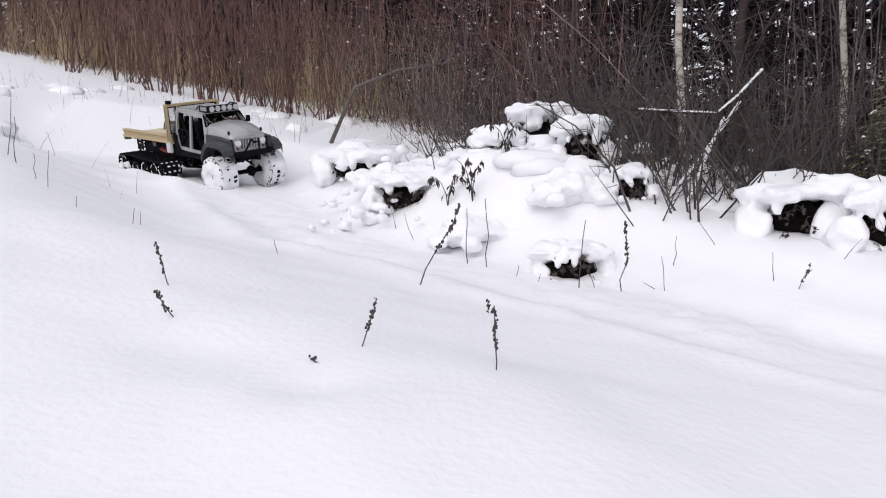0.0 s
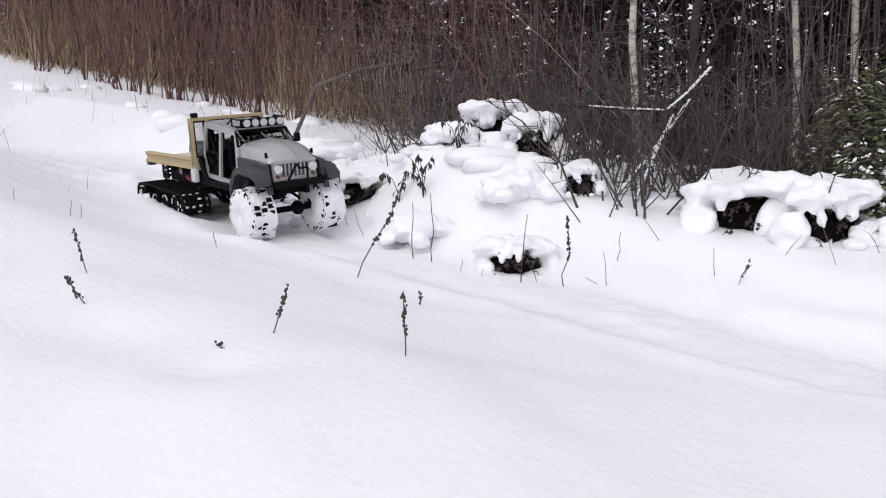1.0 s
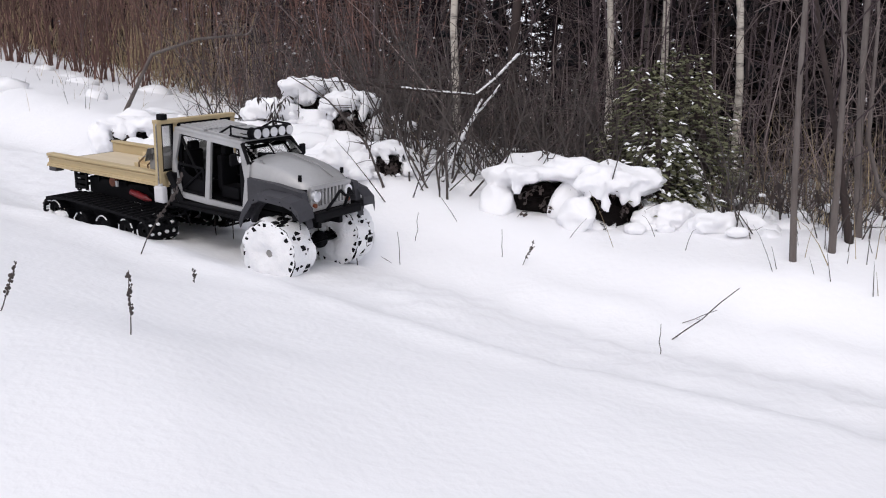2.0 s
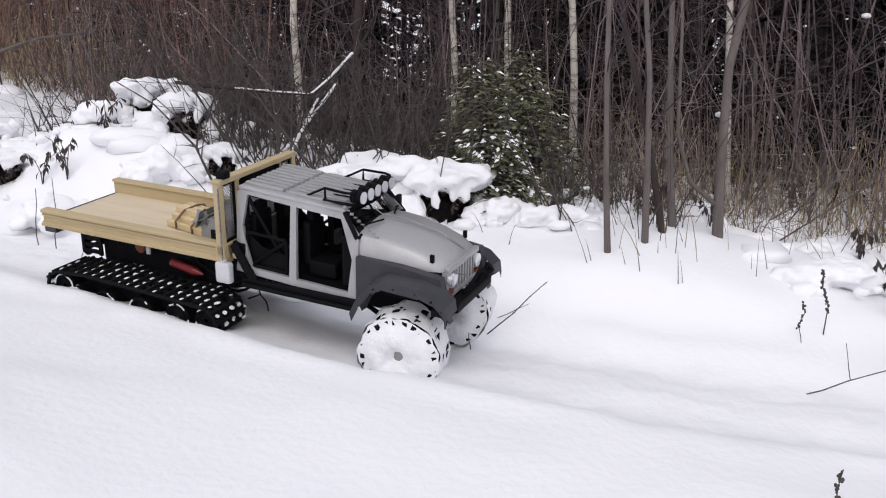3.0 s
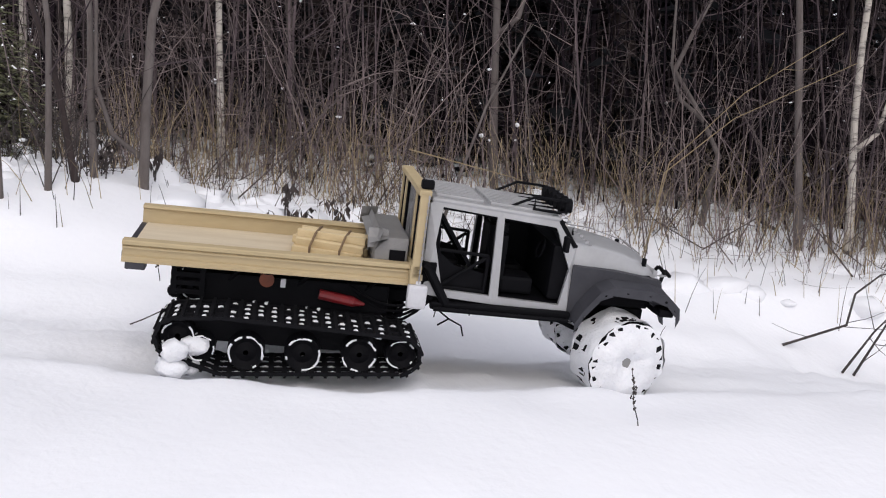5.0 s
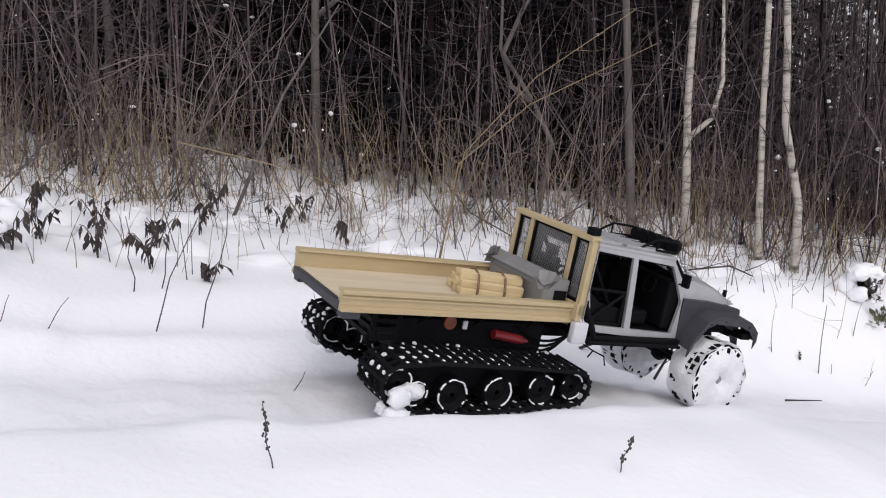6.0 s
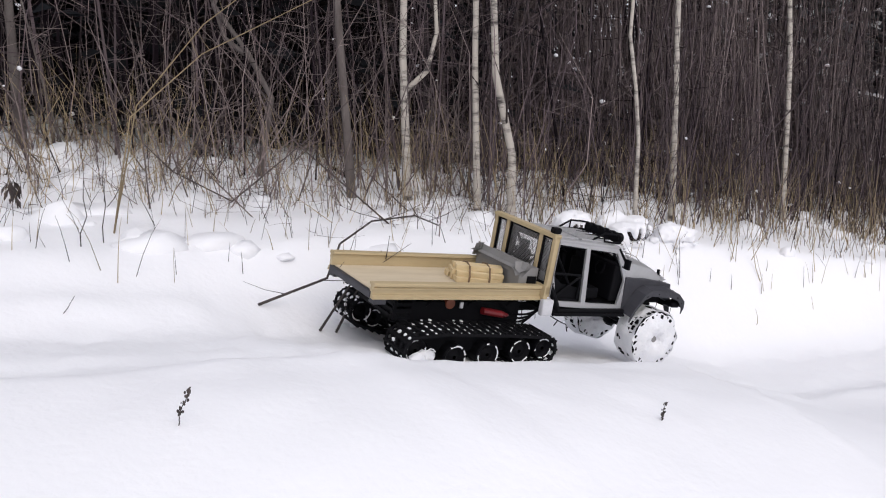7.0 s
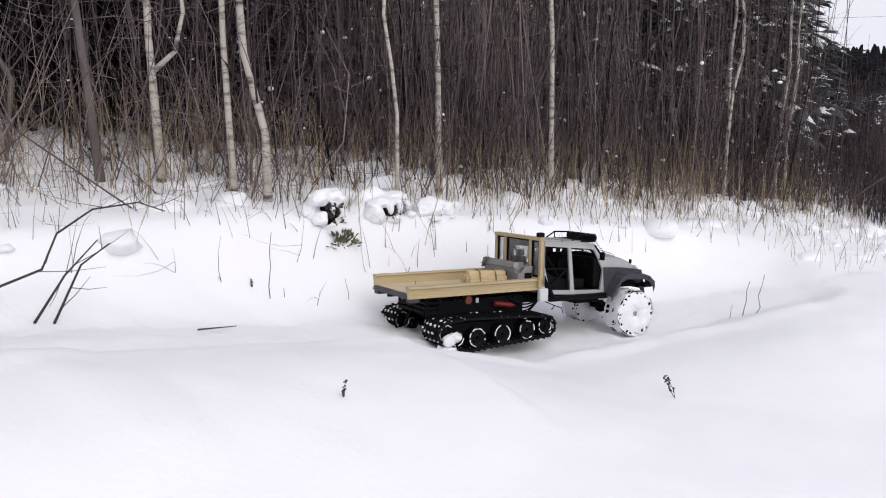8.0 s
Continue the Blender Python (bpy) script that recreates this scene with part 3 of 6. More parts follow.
    bmesh.ops.solidify(bm, geom=bm.faces[:], thickness=0.0015)
    w = part("windscreen", bm, GLASS, t, "clear windscreen")
    w.visible_shadow = False
    bm = bmesh.new()
    box(bm, -0.350, -0.128, -0.082, 0.082, 0.297, 0.306, 0.004)
    roof = part("roof", bm, SILVER, t, "silver ribbed roof panel")
    for k in range(9):
        y = -0.064 + 0.016 * k
        for x0, x1 in ((-0.342, -0.262), (-0.250, -0.142)):
            bm = box(bmesh.new(), x0, x1, y - 0.0052, y + 0.0052, 0.305, 0.3115, 0.0018)
            part("roof_rib", bm, SILVER, roof)
    bm = box(bmesh.new(), -0.354, -0.346, -0.088, 0.088, 0.15, 0.225, 0.003)
    part("cab_back", bm, SILVER, t)
    # --- cage, seats, dash, floor
    bm = bmesh.new()
    for s in (-1, 1):
        tube(bm, [(-0.34, s * 0.078, 0.155), (-0.335, s * 0.074, 0.29), (-0.14, s * 0.070, 0.288), (-0.112, s * 0.078, 0.25), (-0.108, s * 0.08, 0.16)], 0.0042, 7)
        tube(bm, [(-0.232, s * 0.082, 0.15), (-0.232, s * 0.074, 0.288)], 0.0042, 7)
        tube(bm, [(-0.335, s * 0.074, 0.285), (-0.245, s * 0.08, 0.16)], 0.0035, 6)
    for x in (-0.335, -0.232, -0.14):
        tube(bm, [(x, -0.074, 0.288), (x, 0.074, 0.288)], 0.0042, 7)
    part("roll_cage", bm, BLACK, t)
    for x in (-0.30, -0.185):
        for s in (-1, 1):
            bm = box(bmesh.new(), x - 0.03, x + 0.028, s * 0.042 - 0.026, s * 0.042 + 0.026, 0.155, 0.185, 0.006)
            box(bm, x - 0.040, x - 0.024, s * 0.042 - 0.026, s * 0.042 + 0.026, 0.175, 0.255, 0.006)
            box(bm, x - 0.038, x - 0.024, s * 0.042 - 0.014, s * 0.042 + 0.014, 0.255, 0.275, 0.004)
            part("seat", bm, BLACK, t, "black seat")
    bm = box(bmesh.new(), -0.135, -0.100, -0.085, 0.085, 0.155, 0.250, 0.006)
    lathe_ring(bm, Vector((-0.145, -0.04, 0.232)), 0.016, 0.0022)
    part("dashboard", bm, BLACK, t)
    bm = box(bmesh.new(), -0.35, -0.10, -0.088, 0.088, 0.138, 0.152)
    part("cab_floor", bm, BLACK, t)
    # --- roof rack with five lamps
    bm = bmesh.new()
    for z in (0.311, 0.332):
        tube(bm, [(-0.175, -0.068, z), (-0.132, -0.072, z), (-0.118, -0.066, z), (-0.118, 0.066, z), (-0.132, 0.072, z), (-0.175, 0.068, z)], 0.0025, 6)
    for y in (-0.07, -0.035, 0, 0.035, 0.07):
        tube(bm, [(-0.120, y * 0.94, 0.311), (-0.120, y * 0.94, 0.332)], 0.002, 5)
        tube(bm, [(-0.178, y, 0.311), (-0.120, y, 0.313)], 0.002, 5)
    tube(bm, [(-0.175, -0.068, 0.311), (-0.175, -0.068, 0.332), (-0.215, -0.066, 0.309)], 0.0025, 6)
    tube(bm, [(-0.175, 0.068, 0.311), (-0.175, 0.068, 0.332), (-0.215, 0.066, 0.309)], 0.0025, 6)
    rack = part("roof_rack", bm, BLACK, t, "black tubular roof rack")
    for k in range(5):
        bm = disc_x(0.0125, -0.128, -0.108, -0.052 + 0.026 * k, 0.322)
        lamp = part("rack_lamp", bm, BLACK, rack)
        part("lamp_lens", disc_x(0.0108, -0.112, -0.106, -0.052 + 0.026 * k, 0.322), LENS, lamp, "pale round lamp lens")
    # --- bumper, axle, links, frame
    bm = bmesh.new()
    box(bm, 0.066, 0.086, -0.078, 0.078, 0.142, 0.160, 0.004)
    for s in (-1, 1):
        box(bm, 0.055, 0.082, s * 0.098 - 0.024, s * 0.098 + 0.024, 0.150, 0.164, 0.004)
        tube(bm, [(0.074, s * 0.03, 0.160), (0.092, s * 0.022, 0.188), (0.100, s * 0.015, 0.206)], 0.0035, 6)
    tube(bm, [(0.100, -0.015, 0.206), (0.112, -0.012, 0.196), (0.112, 0.012, 0.196), (0.100, 0.015, 0.206)], 0.0035, 6)
    part("front_bumper", bm, BLACK, t, "black bumper with a raised stinger bar")
    bm = bmesh.new()
    tube(bm, [(0, -0.11, 0.071), (0, 0.11, 0.071)], 0.009, 10)
    blob(bm, (0.0, 0.03, 0.071), 0.021, (1, 0.9, 1), 0.05, 1, 2)
    for s in (-1, 1):
        tube(bm, [(0, s * 0.07, 0.075), (-0.14, s * 0.045, 0.125)], 0.0045, 6)
        tube(bm, [(0.005, s * 0.07, 0.08), (-0.02, s * 0.066, 0.17)], 0.007, 8)
        tube(bm, [(0.018, -0.08, 0.074), (0.018, 0.08, 0.074)], 0.003, 6)
    part("front_axle", bm, BLACK, t)
    bm = bmesh.new()
    for s in (-1, 1):
        box(bm, -0.74, 0.06, s * 0.036 - 0.006, s * 0.036 + 0.006, 0.118, 0.138, 0.002)
    for x in (-0.7, -0.55, -0.4, -0.2, 0.03):
        box(bm, x - 0.006, x + 0.006, -0.036, 0.036, 0.12, 0.134)
    box(bm, -0.16, -0.06, -0.030, 0.030, 0.098, 0.128, 0.005)
    part("chassis", bm, BLACK, t)
    # --- rear frame box with slotted plates
    bm = bmesh.new()
    box(bm, -0.70, -0.40, -0.072, 0.072, 0.100, 0.150, 0.004)
    box(bm, -0.69, -0.41, -0.085, 0.085, 0.085, 0.104, 0.003)
    for s in (-1, 1):
        for x in (-0.66, -0.55, -0.44):
            tube(bm, [(x, s * 0.07, 0.14), (x + 0.02, s * 0.085, 0.165)], 0.003, 6)
    part("rear_frame_box", bm, BLACK, t)
    for s in (-1, 1):
        bm = bmesh.new()
        for z in (0.118, 0.132, 0.146, 0.160):
            box(bm, -0.745, -0.700, s * 0.080 - 0.002, s * 0.080 + 0.002, z - 0.004, z + 0.004)
        box(bm, -0.748, -0.740, s * 0.080 - 0.0025, s * 0.080 + 0.0025, 0.112, 0.166), box(bm, -0.704, -0.696, s * 0.080 - 0.0025, s * 0.080 + 0.0025, 0.112, 0.166)
        part("slotted_plate", bm, BLACK, t)
    bm = bmesh.new()
    for z in (0.118, 0.132, 0.146, 0.160):
        box(bm, -0.749, -0.745, -0.08, 0.08, z - 0.004, z + 0.004)
    part("rear_grating", bm, BLACK, t)
    bm = bmesh.new()
    for k in range(12):
        a, b = 2 * math.pi * k / 12, 2 * math.pi * (k + 1) / 12
        tube(bm, [(-0.742 + 0.009 * math.cos(a), -0.075, 0.116 + 0.009 * math.sin(a)), (-0.742 + 0.009 * math.cos(b), -0.075, 0.116 + 0.009 * math.sin(b))], 0.003, 6)
    part("tow_ring", bm, BLACK, t)
    bm = bmesh.new()
    tube(bm, [(-0.515, -0.084, 0.132), (-0.46, -0.086, 0.124)], 0.0085, 10, 0.0085), tube(bm, [(-0.46, -0.086, 0.124), (-0.44, -0.086, 0.121)], 0.0085, 10, 0.002)
    part("red_damper", bm, RED, t, "red painted damper cylinder")
    bm = disc(bmesh.new(), 0.012, -0.077, -0.056, 14, -0.60, 0.146)
    cap = part("orange_tank", bm, ORANGE, t)
    bm = box(bmesh.new(), -0.578, -0.570, -0.084, -0.080, 0.138, 0.152)
    part("white_tag", bm, PLATE, t)
    for j in range(4):                          # hoses that droop between bed and cab
        z = 0.150 - j * 0.004
        bm = tube(bmesh.new(), [(-0.47 + 0.025 * math.sin(k / 2), -0.07 + 0.01 * j, 0.15) if k == 0 else (-0.47 + 0.017 * k, -0.078 + 0.008 * j, z - (0.030 + 0.008 * j) * math.sin(math.pi * k / 9)) for k in range(10)], 0.0026, 6)
        part("hose", bm, BLACK, t)
    bm = bmesh.new()
    tube(bm, [(-0.33, -0.07, 0.128), (-0.30, -0.10, 0.112), (-0.28, -0.11, 0.105), (-0.275, -0.112, 0.088)], 0.0015, 5)
    tube(bm, [(-0.30, -0.10, 0.112), (-0.32, -0.112, 0.104)], 0.0015, 5)
    part("loose_wire", bm, BLACK, t)
    # --- flatbed
    bed = tagged(new("flatbed"), "tan painted wooden flatbed with low side rails")
    bed.parent = t
    bm = box(bmesh.new(), -0.812, -0.352, -0.098, 0.098, 0.172, 0.182, 0.001)
    part("bed_floor", bm, FLOORW, bed)
    for s in (-1, 1):
        bm = bmesh.new()                       # one moulded board: foot, web, bead and cap
        prof = [(0.096, 0.167), (0.112, 0.167), (0.112, 0.171), (0.109, 0.173), (0.109, 0.176), (0.105, 0.178), (0.105, 0.1965), (0.1085, 0.198), (0.1085, 0.202), (0.106, 0.204), (0.111, 0.2065), (0.111, 0.2115), (0.109, 0.213), (0.091, 0.213), (0.0895, 0.2085), (0.095, 0.206), (0.095, 0.183)]
        drop = 0.012 if s < 0 else 0.0        # the right board is lower
        ends = [[bm.verts.new((x, s * y, z - drop * smooth(0.172, 0.206, z))) for y, z in prof] for x in (-0.820, -0.359)]
        bm.faces.new(ends[0]), bm.faces.new(ends[1][::-1])
        for i in range(len(prof)):
            j = (i + 1) % len(prof)
            bm.faces.new((ends[0][i], ends[1][i], ends[1][j], ends[0][j]))
        bmesh.ops.recalc_face_normals(bm, faces=bm.faces)
        part("side_rail", bm, TAN, bed)
    bm = box(bmesh.new(), -0.822, -0.812, -0.100, 0.100, 0.166, 0.181, 0.002)
    for s in (-1, 1):
        box(bm, -0.815, -0.785, s * 0.098 - 0.012, s * 0.098 + 0.012, 0.155, 0.168, 0.002)
    part("tail_beam", bm, CHARCOAL, bed, "charcoal tail beam")
    bm = bmesh.new()
    for y in (-0.05, 0.05):
        box(bm, -0.80, -0.38, y - 0.006, y + 0.006, 0.152, 0.172)
    for x in (-0.74, -0.6, -0.46):
        box(bm, x - 0.005, x + 0.005, -0.095, 0.095, 0.160, 0.172)
    part("bed_joists", bm, BLACK, bed)
    # headboard: tan frame, three mesh lights
    hb = tagged(new("headboard"), "tan headboard frame with metal mesh panels")
    hb.parent = t
    posts = (-0.116, -0.066, 0.066, 0.116)
    for y in posts:
        bm = box(bmesh.new(), -0.375, -0.360, y - 0.006, y + 0.006, 0.182, 0.322, 0.0015)
        part("post", bm, TAN, hb)
    bm = box(bmesh.new(), -0.378, -0.358, -0.122, 0.122, 0.316, 0.326, 0.002)
    part("top_beam", bm, TAN, hb)
    bm = box(bmesh.new(), -0.377, -0.359, -0.122, 0.122, 0.172, 0.204, 0.002)
    part("bottom_beam", bm, TAN, hb)
    bm = bmesh.new()
    for a, b in zip(posts, posts[1:]):
        for y0, y1, z0, z1 in ((a + 0.006, a + 0.011, 0.204, 0.316), (b - 0.011, b - 0.006, 0.204, 0.316), (a + 0.006, b - 0.006, 0.204, 0.209), (a + 0.006, b - 0.006, 0.311, 0.316)):
            box(bm, -0.372, -0.364, y0, y1, z0, z1)
    part("panel_frames", bm, BLACK, hb)
    for a, b in zip(posts, posts[1:]):
        bm = bmesh.new()
        mesh_screen(bm, -0.367, a + 0.010, b - 0.010, 0.208, 0.312, 0.0065, 0.0007)
        part("mesh_panel", bm, STEEL, hb)
    bm = bmesh.new()
    for y in (-0.104, ):
        box(bm, -0.374, -0.354, y - 0.009, y + 0.009, 0.326, 0.340, 0.003)
    part("work_lamp", bm, BLACK, hb)
    # black guard and side mesh inside the cab's rear window
    bm = bmesh.new()
    for y0, y1, z0, z1 in ((-0.064, 0.064, 0.204, 0.222), (-0.064, -0.046, 0.204, 0.314), (0.046, 0.064, 0.204, 0.314), (-0.064, 0.064, 0.296, 0.314)):
        box(bm, -0.3625, -0.359, y0, y1, z0, z1)
    part("window_guard", bm, BLACK, t)
    bm = bmesh.new()
    box(bm, -0.434, -0.380, -0.090, 0.090, 0.182, 0.238, 0.003)
    bmesh.ops.bevel(bm, geom=[e for e in bm.edges if all(v.co.z > 0.232 and v.co.x < -0.426 for v in e.verts)], offset=0.016, segments=1, affect="EDGES")
    tb = part("tool_box", bm, GREY, t, "grey metal tool box across the bed")
    bm = box(bmesh.new(), -0.410, -0.384, -0.0925, -0.0885, 0.192, 0.218, 0.001)
    part("tool_box_hatch", bm, BLACK, tb)
    # hanging white canister on a chain
    bm = box(bmesh.new(), -0.378, -0.346, -0.128, -0.112, 0.132, 0.172, 0.005)
    box(bm, -0.366, -0.358, -0.124, -0.116, 0.172, 0.178, 0.001)
    can = part("canister", bm, PLATE, t, "white plastic canister hung by a chain")
    bm = bmesh.new()
    for k in range(26):
        z = 0.178 + k * 0.0055
        if k % 2:
            box(bm, -0.3635, -0.3605, -0.1245, -0.1232, z - 0.0032, z + 0.0032)
        else:
            box(bm, -0.3626, -0.3614, -0.1256, -0.1222, z - 0.0032, z + 0.0032)
    part("chain", bm, STEEL, can)
    # --- running gear
    wheels = [tyre_wheel(t, "front_wheel", 0.0, s * 0.107, "lugged black tyre packed white with snow") for s in (-1, 1)]
    return t, wheels, [track_unit(t, s) for s in (-1, 1)]


def disc_x(r, x0, x1, y, z, seg=18):
    bm = bmesh.new()
    bmesh.ops.create_cone(bm, cap_ends=True, segments=seg, radius1=r, radius2=r, depth=x1 - x0, matrix=Matrix.Translation(((x0 + x1) / 2, y, z)) @ Matrix.Rotation(radians(90), 4, "Y"))
    return bm


def lathe_ring(bm, c, r, w):
    pts = [c + Vector((0.3 * r * math.sin(2 * math.pi * k / 14), r * math.cos(2 * math.pi * k / 14), r * math.sin(2 * math.pi * k / 14))) for k in range(15)]
    tube(bm, pts, w, 5, cap=False)


def timber_bundle():
    b = tagged(new("timber_bundle"), "bundle of split pale timber tied with rope", "firewood")
    rnd = random.Random(11)
    for k in range(14):
        row, at = (0, k) if k < 6 else (1, k - 6) if k < 11 else (2, k - 11)
        y = -0.040 + 0.0128 * at + 0.0064 * row + (0.006 if row == 2 else 0)
        z = 0.1895 + 0.0122 * row
        x = rnd.uniform(-0.006, 0.006)
        m = Matrix.Rotation(rnd.uniform(-0.35, 0.35), 4, "X") @ Matrix.Rotation(rnd.uniform(-0.05, 0.05), 4, "Z")
        bm = box(bmesh.new(), -0.058, 0.058, -0.0062, 0.0062, -0.0062, 0.0062, 0.0014)
        bmesh.ops.transform(bm, matrix=Matrix.Translation((-0.497, 0, 0)) @ Matrix.Rotation(radians(-14), 4, "Z") @ Matrix.Translation((x, y, z)) @ m, verts=bm.verts)
        part("timber", bm, TIMBER, b)
    for x in (-0.028, 0.022):
        bm = tube(bmesh.new(), [(x, -0.049, 0.184), (x, -0.0495, 0.199), (x + 0.004, -0.030, 0.218), (x + 0.006, -0.002, 0.2225), (x + 0.004, 0.018, 0.219), (x, 0.0335, 0.199), (x, 0.033, 0.184)], 0.0022, 6)
        bmesh.ops.transform(bm, matrix=Matrix.Translation((-0.497, 0, 0)) @ Matrix.Rotation(radians(-14), 4, "Z"), verts=bm.verts)
        part("rope", bm, ROPE, b)
    return b


TRUCK, WHEELS, TRACKS = truck()
BUNDLE = timber_bundle()
RAKED = ("cab_side", "roof", "roof_rib", "windscreen_frame", "windscreen", "roll_cage", "roof_rack", "rack_lamp", "lamp_lens")


def true_size():
    """Rakes the cab's upper works a little forward and brings truck and load to their true size."""
    done = set()
    for ob in (*TRUCK.children_recursive, *BUNDLE.children_recursive):
        ob.location = ob.location * SIZE
        if ob.data is None or ob.data.name in done:
            continue
        done.add(ob.data.name)
        if ob.name.split(".")[0] in RAKED:
            for v in ob.data.vertices:
                v.co.z += (0.005 - 0.015 * smooth(-0.40, -0.08, v.co.x)) * smooth(0.19, 0.28, v.co.z)
        ob.data.transform(Matrix.Scale(SIZE, 4))


true_size()


def drive_at(t):
    """The truck's pose between its rows, for what turns with the way it has come."""
    for (a, m), (b, n) in zip(DRIVE, DRIVE[1:]):
        if t <= b:
            return m.translation.lerp(n.translation, (t - a) / (b - a))
    return DRIVE[-1][1].translation


def motions():
    walk(TRUCK, DRIVE)
    walk(BUNDLE, DRIVE)
    way, last = [], drive_at(0)
    for i in range(241):
        p = drive_at(i / 30)
        way.append((way[-1] if way else 0.0) + (p - last).length / SIZE)
        last = p
    steer = ((0, 4), (1.5, 2), (3.0, 9), (3.5, 11), (4.5, 17), (5.8, 3), (7.0, -3), (8.0, -2))
    for w in WHEELS:
        at = w.location.copy()
        walk(w, [(i / 30, pose(*at, 0, 0, float(np.interp(i / 30, *zip(*steer)))) @ pose(0, 0, 0, 0, math.degrees(way[i] / 0.071), 0)) for i in range(0, 241, 2)])
    for turning, links, y0 in TRACKS:
        for ob, r in turning:
            walk(ob, [(i / 30, Matrix.Translation(ob.location) @ pose(0, 0, 0, 0, math.degrees(way[i] / (r + 0.004)), 0)) for i in range(241)])
        for k, ob in enumerate(links):
            rows = []
            for i in range(241):
                pos, ang = on_belt(ROUND * k / LINKS + way[i])
                rows.append((i / 30, pose(pos.x * SIZE, y0 * SIZE, pos.z * SIZE, 0, ang, 0)))
            walk(ob, rows)


# ---- the wood ----
EDGE = [(-14, 17), (-6, 11.5), (-3, 9.4), (-1.5, 8.6), (-0.4, 6.6), (0.2, 4.7), (0.75, 3.6), (1.6, 2.8), (2.5, 2.45), (3.3, 2.05), (4.3, 1.52), (5.2, 1.18), (6.2, 0.9), (7.5, 0.55), (8.5, 0.38)]


def edge_y(x):
    for (a, b), (c, d) in zip(EDGE, EDGE[1:]):
        if x <= c:
            return b + (d - b) * (x - a) / (c - a)
    return EDGE[-1][1]


def in_wood(rnd, x0, x1, near, far, power=1.0):
    """A place behind the wood's edge, from near to far metres in, thinner deeper in."""
    x = rnd.uniform(x0, x1)
    d = near + (far - near) * rnd.random() ** power
    # the edge runs slantwise, so step in along its normal
    return x + 0.30 * d, edge_y(x) + 0.95 * d


def stems(name, rows, material, label, category, sides=3, levels=4, parent=None):
    """Many thin stems in one mesh: rows of base, top, sideways bend, radius."""
    n = len(rows)
    base = np.array([r[0] for r in rows], float)
    top = np.array([r[1] for r in rows], float)
    bend = np.array([r[2] for r in rows], float)
    rad = np.array([r[3] for r in rows], float)
    ax = top - base
    ln = np.linalg.norm(ax, axis=1, keepdims=True) + 1e-9
    ax = ax / ln
    ref = np.where(np.abs(ax[:, 2:3]) < 0.9, np.array([[0, 0, 1.0]]), np.array([[1.0, 0, 0]]))
    u = np.cross(ax, ref)
    u /= np.linalg.norm(u, axis=1, keepdims=True)
    v = np.cross(ax, u)
    out = np.zeros((n, levels, sides, 3))
    for i in range(levels):
        s = i / (levels - 1)
        c = base + (top - base) * s + bend * (4 * s * (1 - s))
        r = (rad * (1 - 0.75 * s))[:, None]
        for k in range(sides):
            a = 2 * math.pi * k / sides
            out[:, i, k] = c + (u * math.cos(a) + v * math.sin(a)) * r
    idx = np.arange(n * levels * sides).reshape(n, levels, sides)
    quads = np.stack([idx[:, :-1, :], np.roll(idx, -1, 2)[:, :-1, :], np.roll(idx, -1, 2)[:, 1:, :], idx[:, 1:, :]], -1).reshape(-1, 4)
    me = bpy.data.meshes.new(name)
    me.from_pydata(out.reshape(-1, 3).tolist(), [], quads.tolist())
    me.materials.append(material)
    ob = new(name, me)
    if parent:
        ob.parent = parent
        return tagged(ob, label, kind="stuff")
    return tagged(ob, label, category, kind="stuff")


def twigs_on(rnd, rows, count, lo=0.25, hi=0.95, length=(0.06, 0.3), up=0.5, rad=0.35):
    """Side shoots that leave random stems."""
    out = []
    for _ in range(count):
        b, t, k, r = rows[rnd.randrange(len(rows))]
        s = rnd.uniform(lo, hi)
        p = [b[i] + (t[i] - b[i]) * s + k[i] * 4 * s * (1 - s) for i in range(3)]
        a, ln = rnd.uniform(0, 2 * math.pi), rnd.uniform(*length)
        e = [p[0] + math.cos(a) * ln, p[1] + math.sin(a) * ln, p[2] + ln * rnd.uniform(-0.1, 2 * up)]
        out.append((p, e, [rnd.uniform(-0.1, 0.1) * ln for _ in range(3)], max(0.0007, r * rad)))
    return out


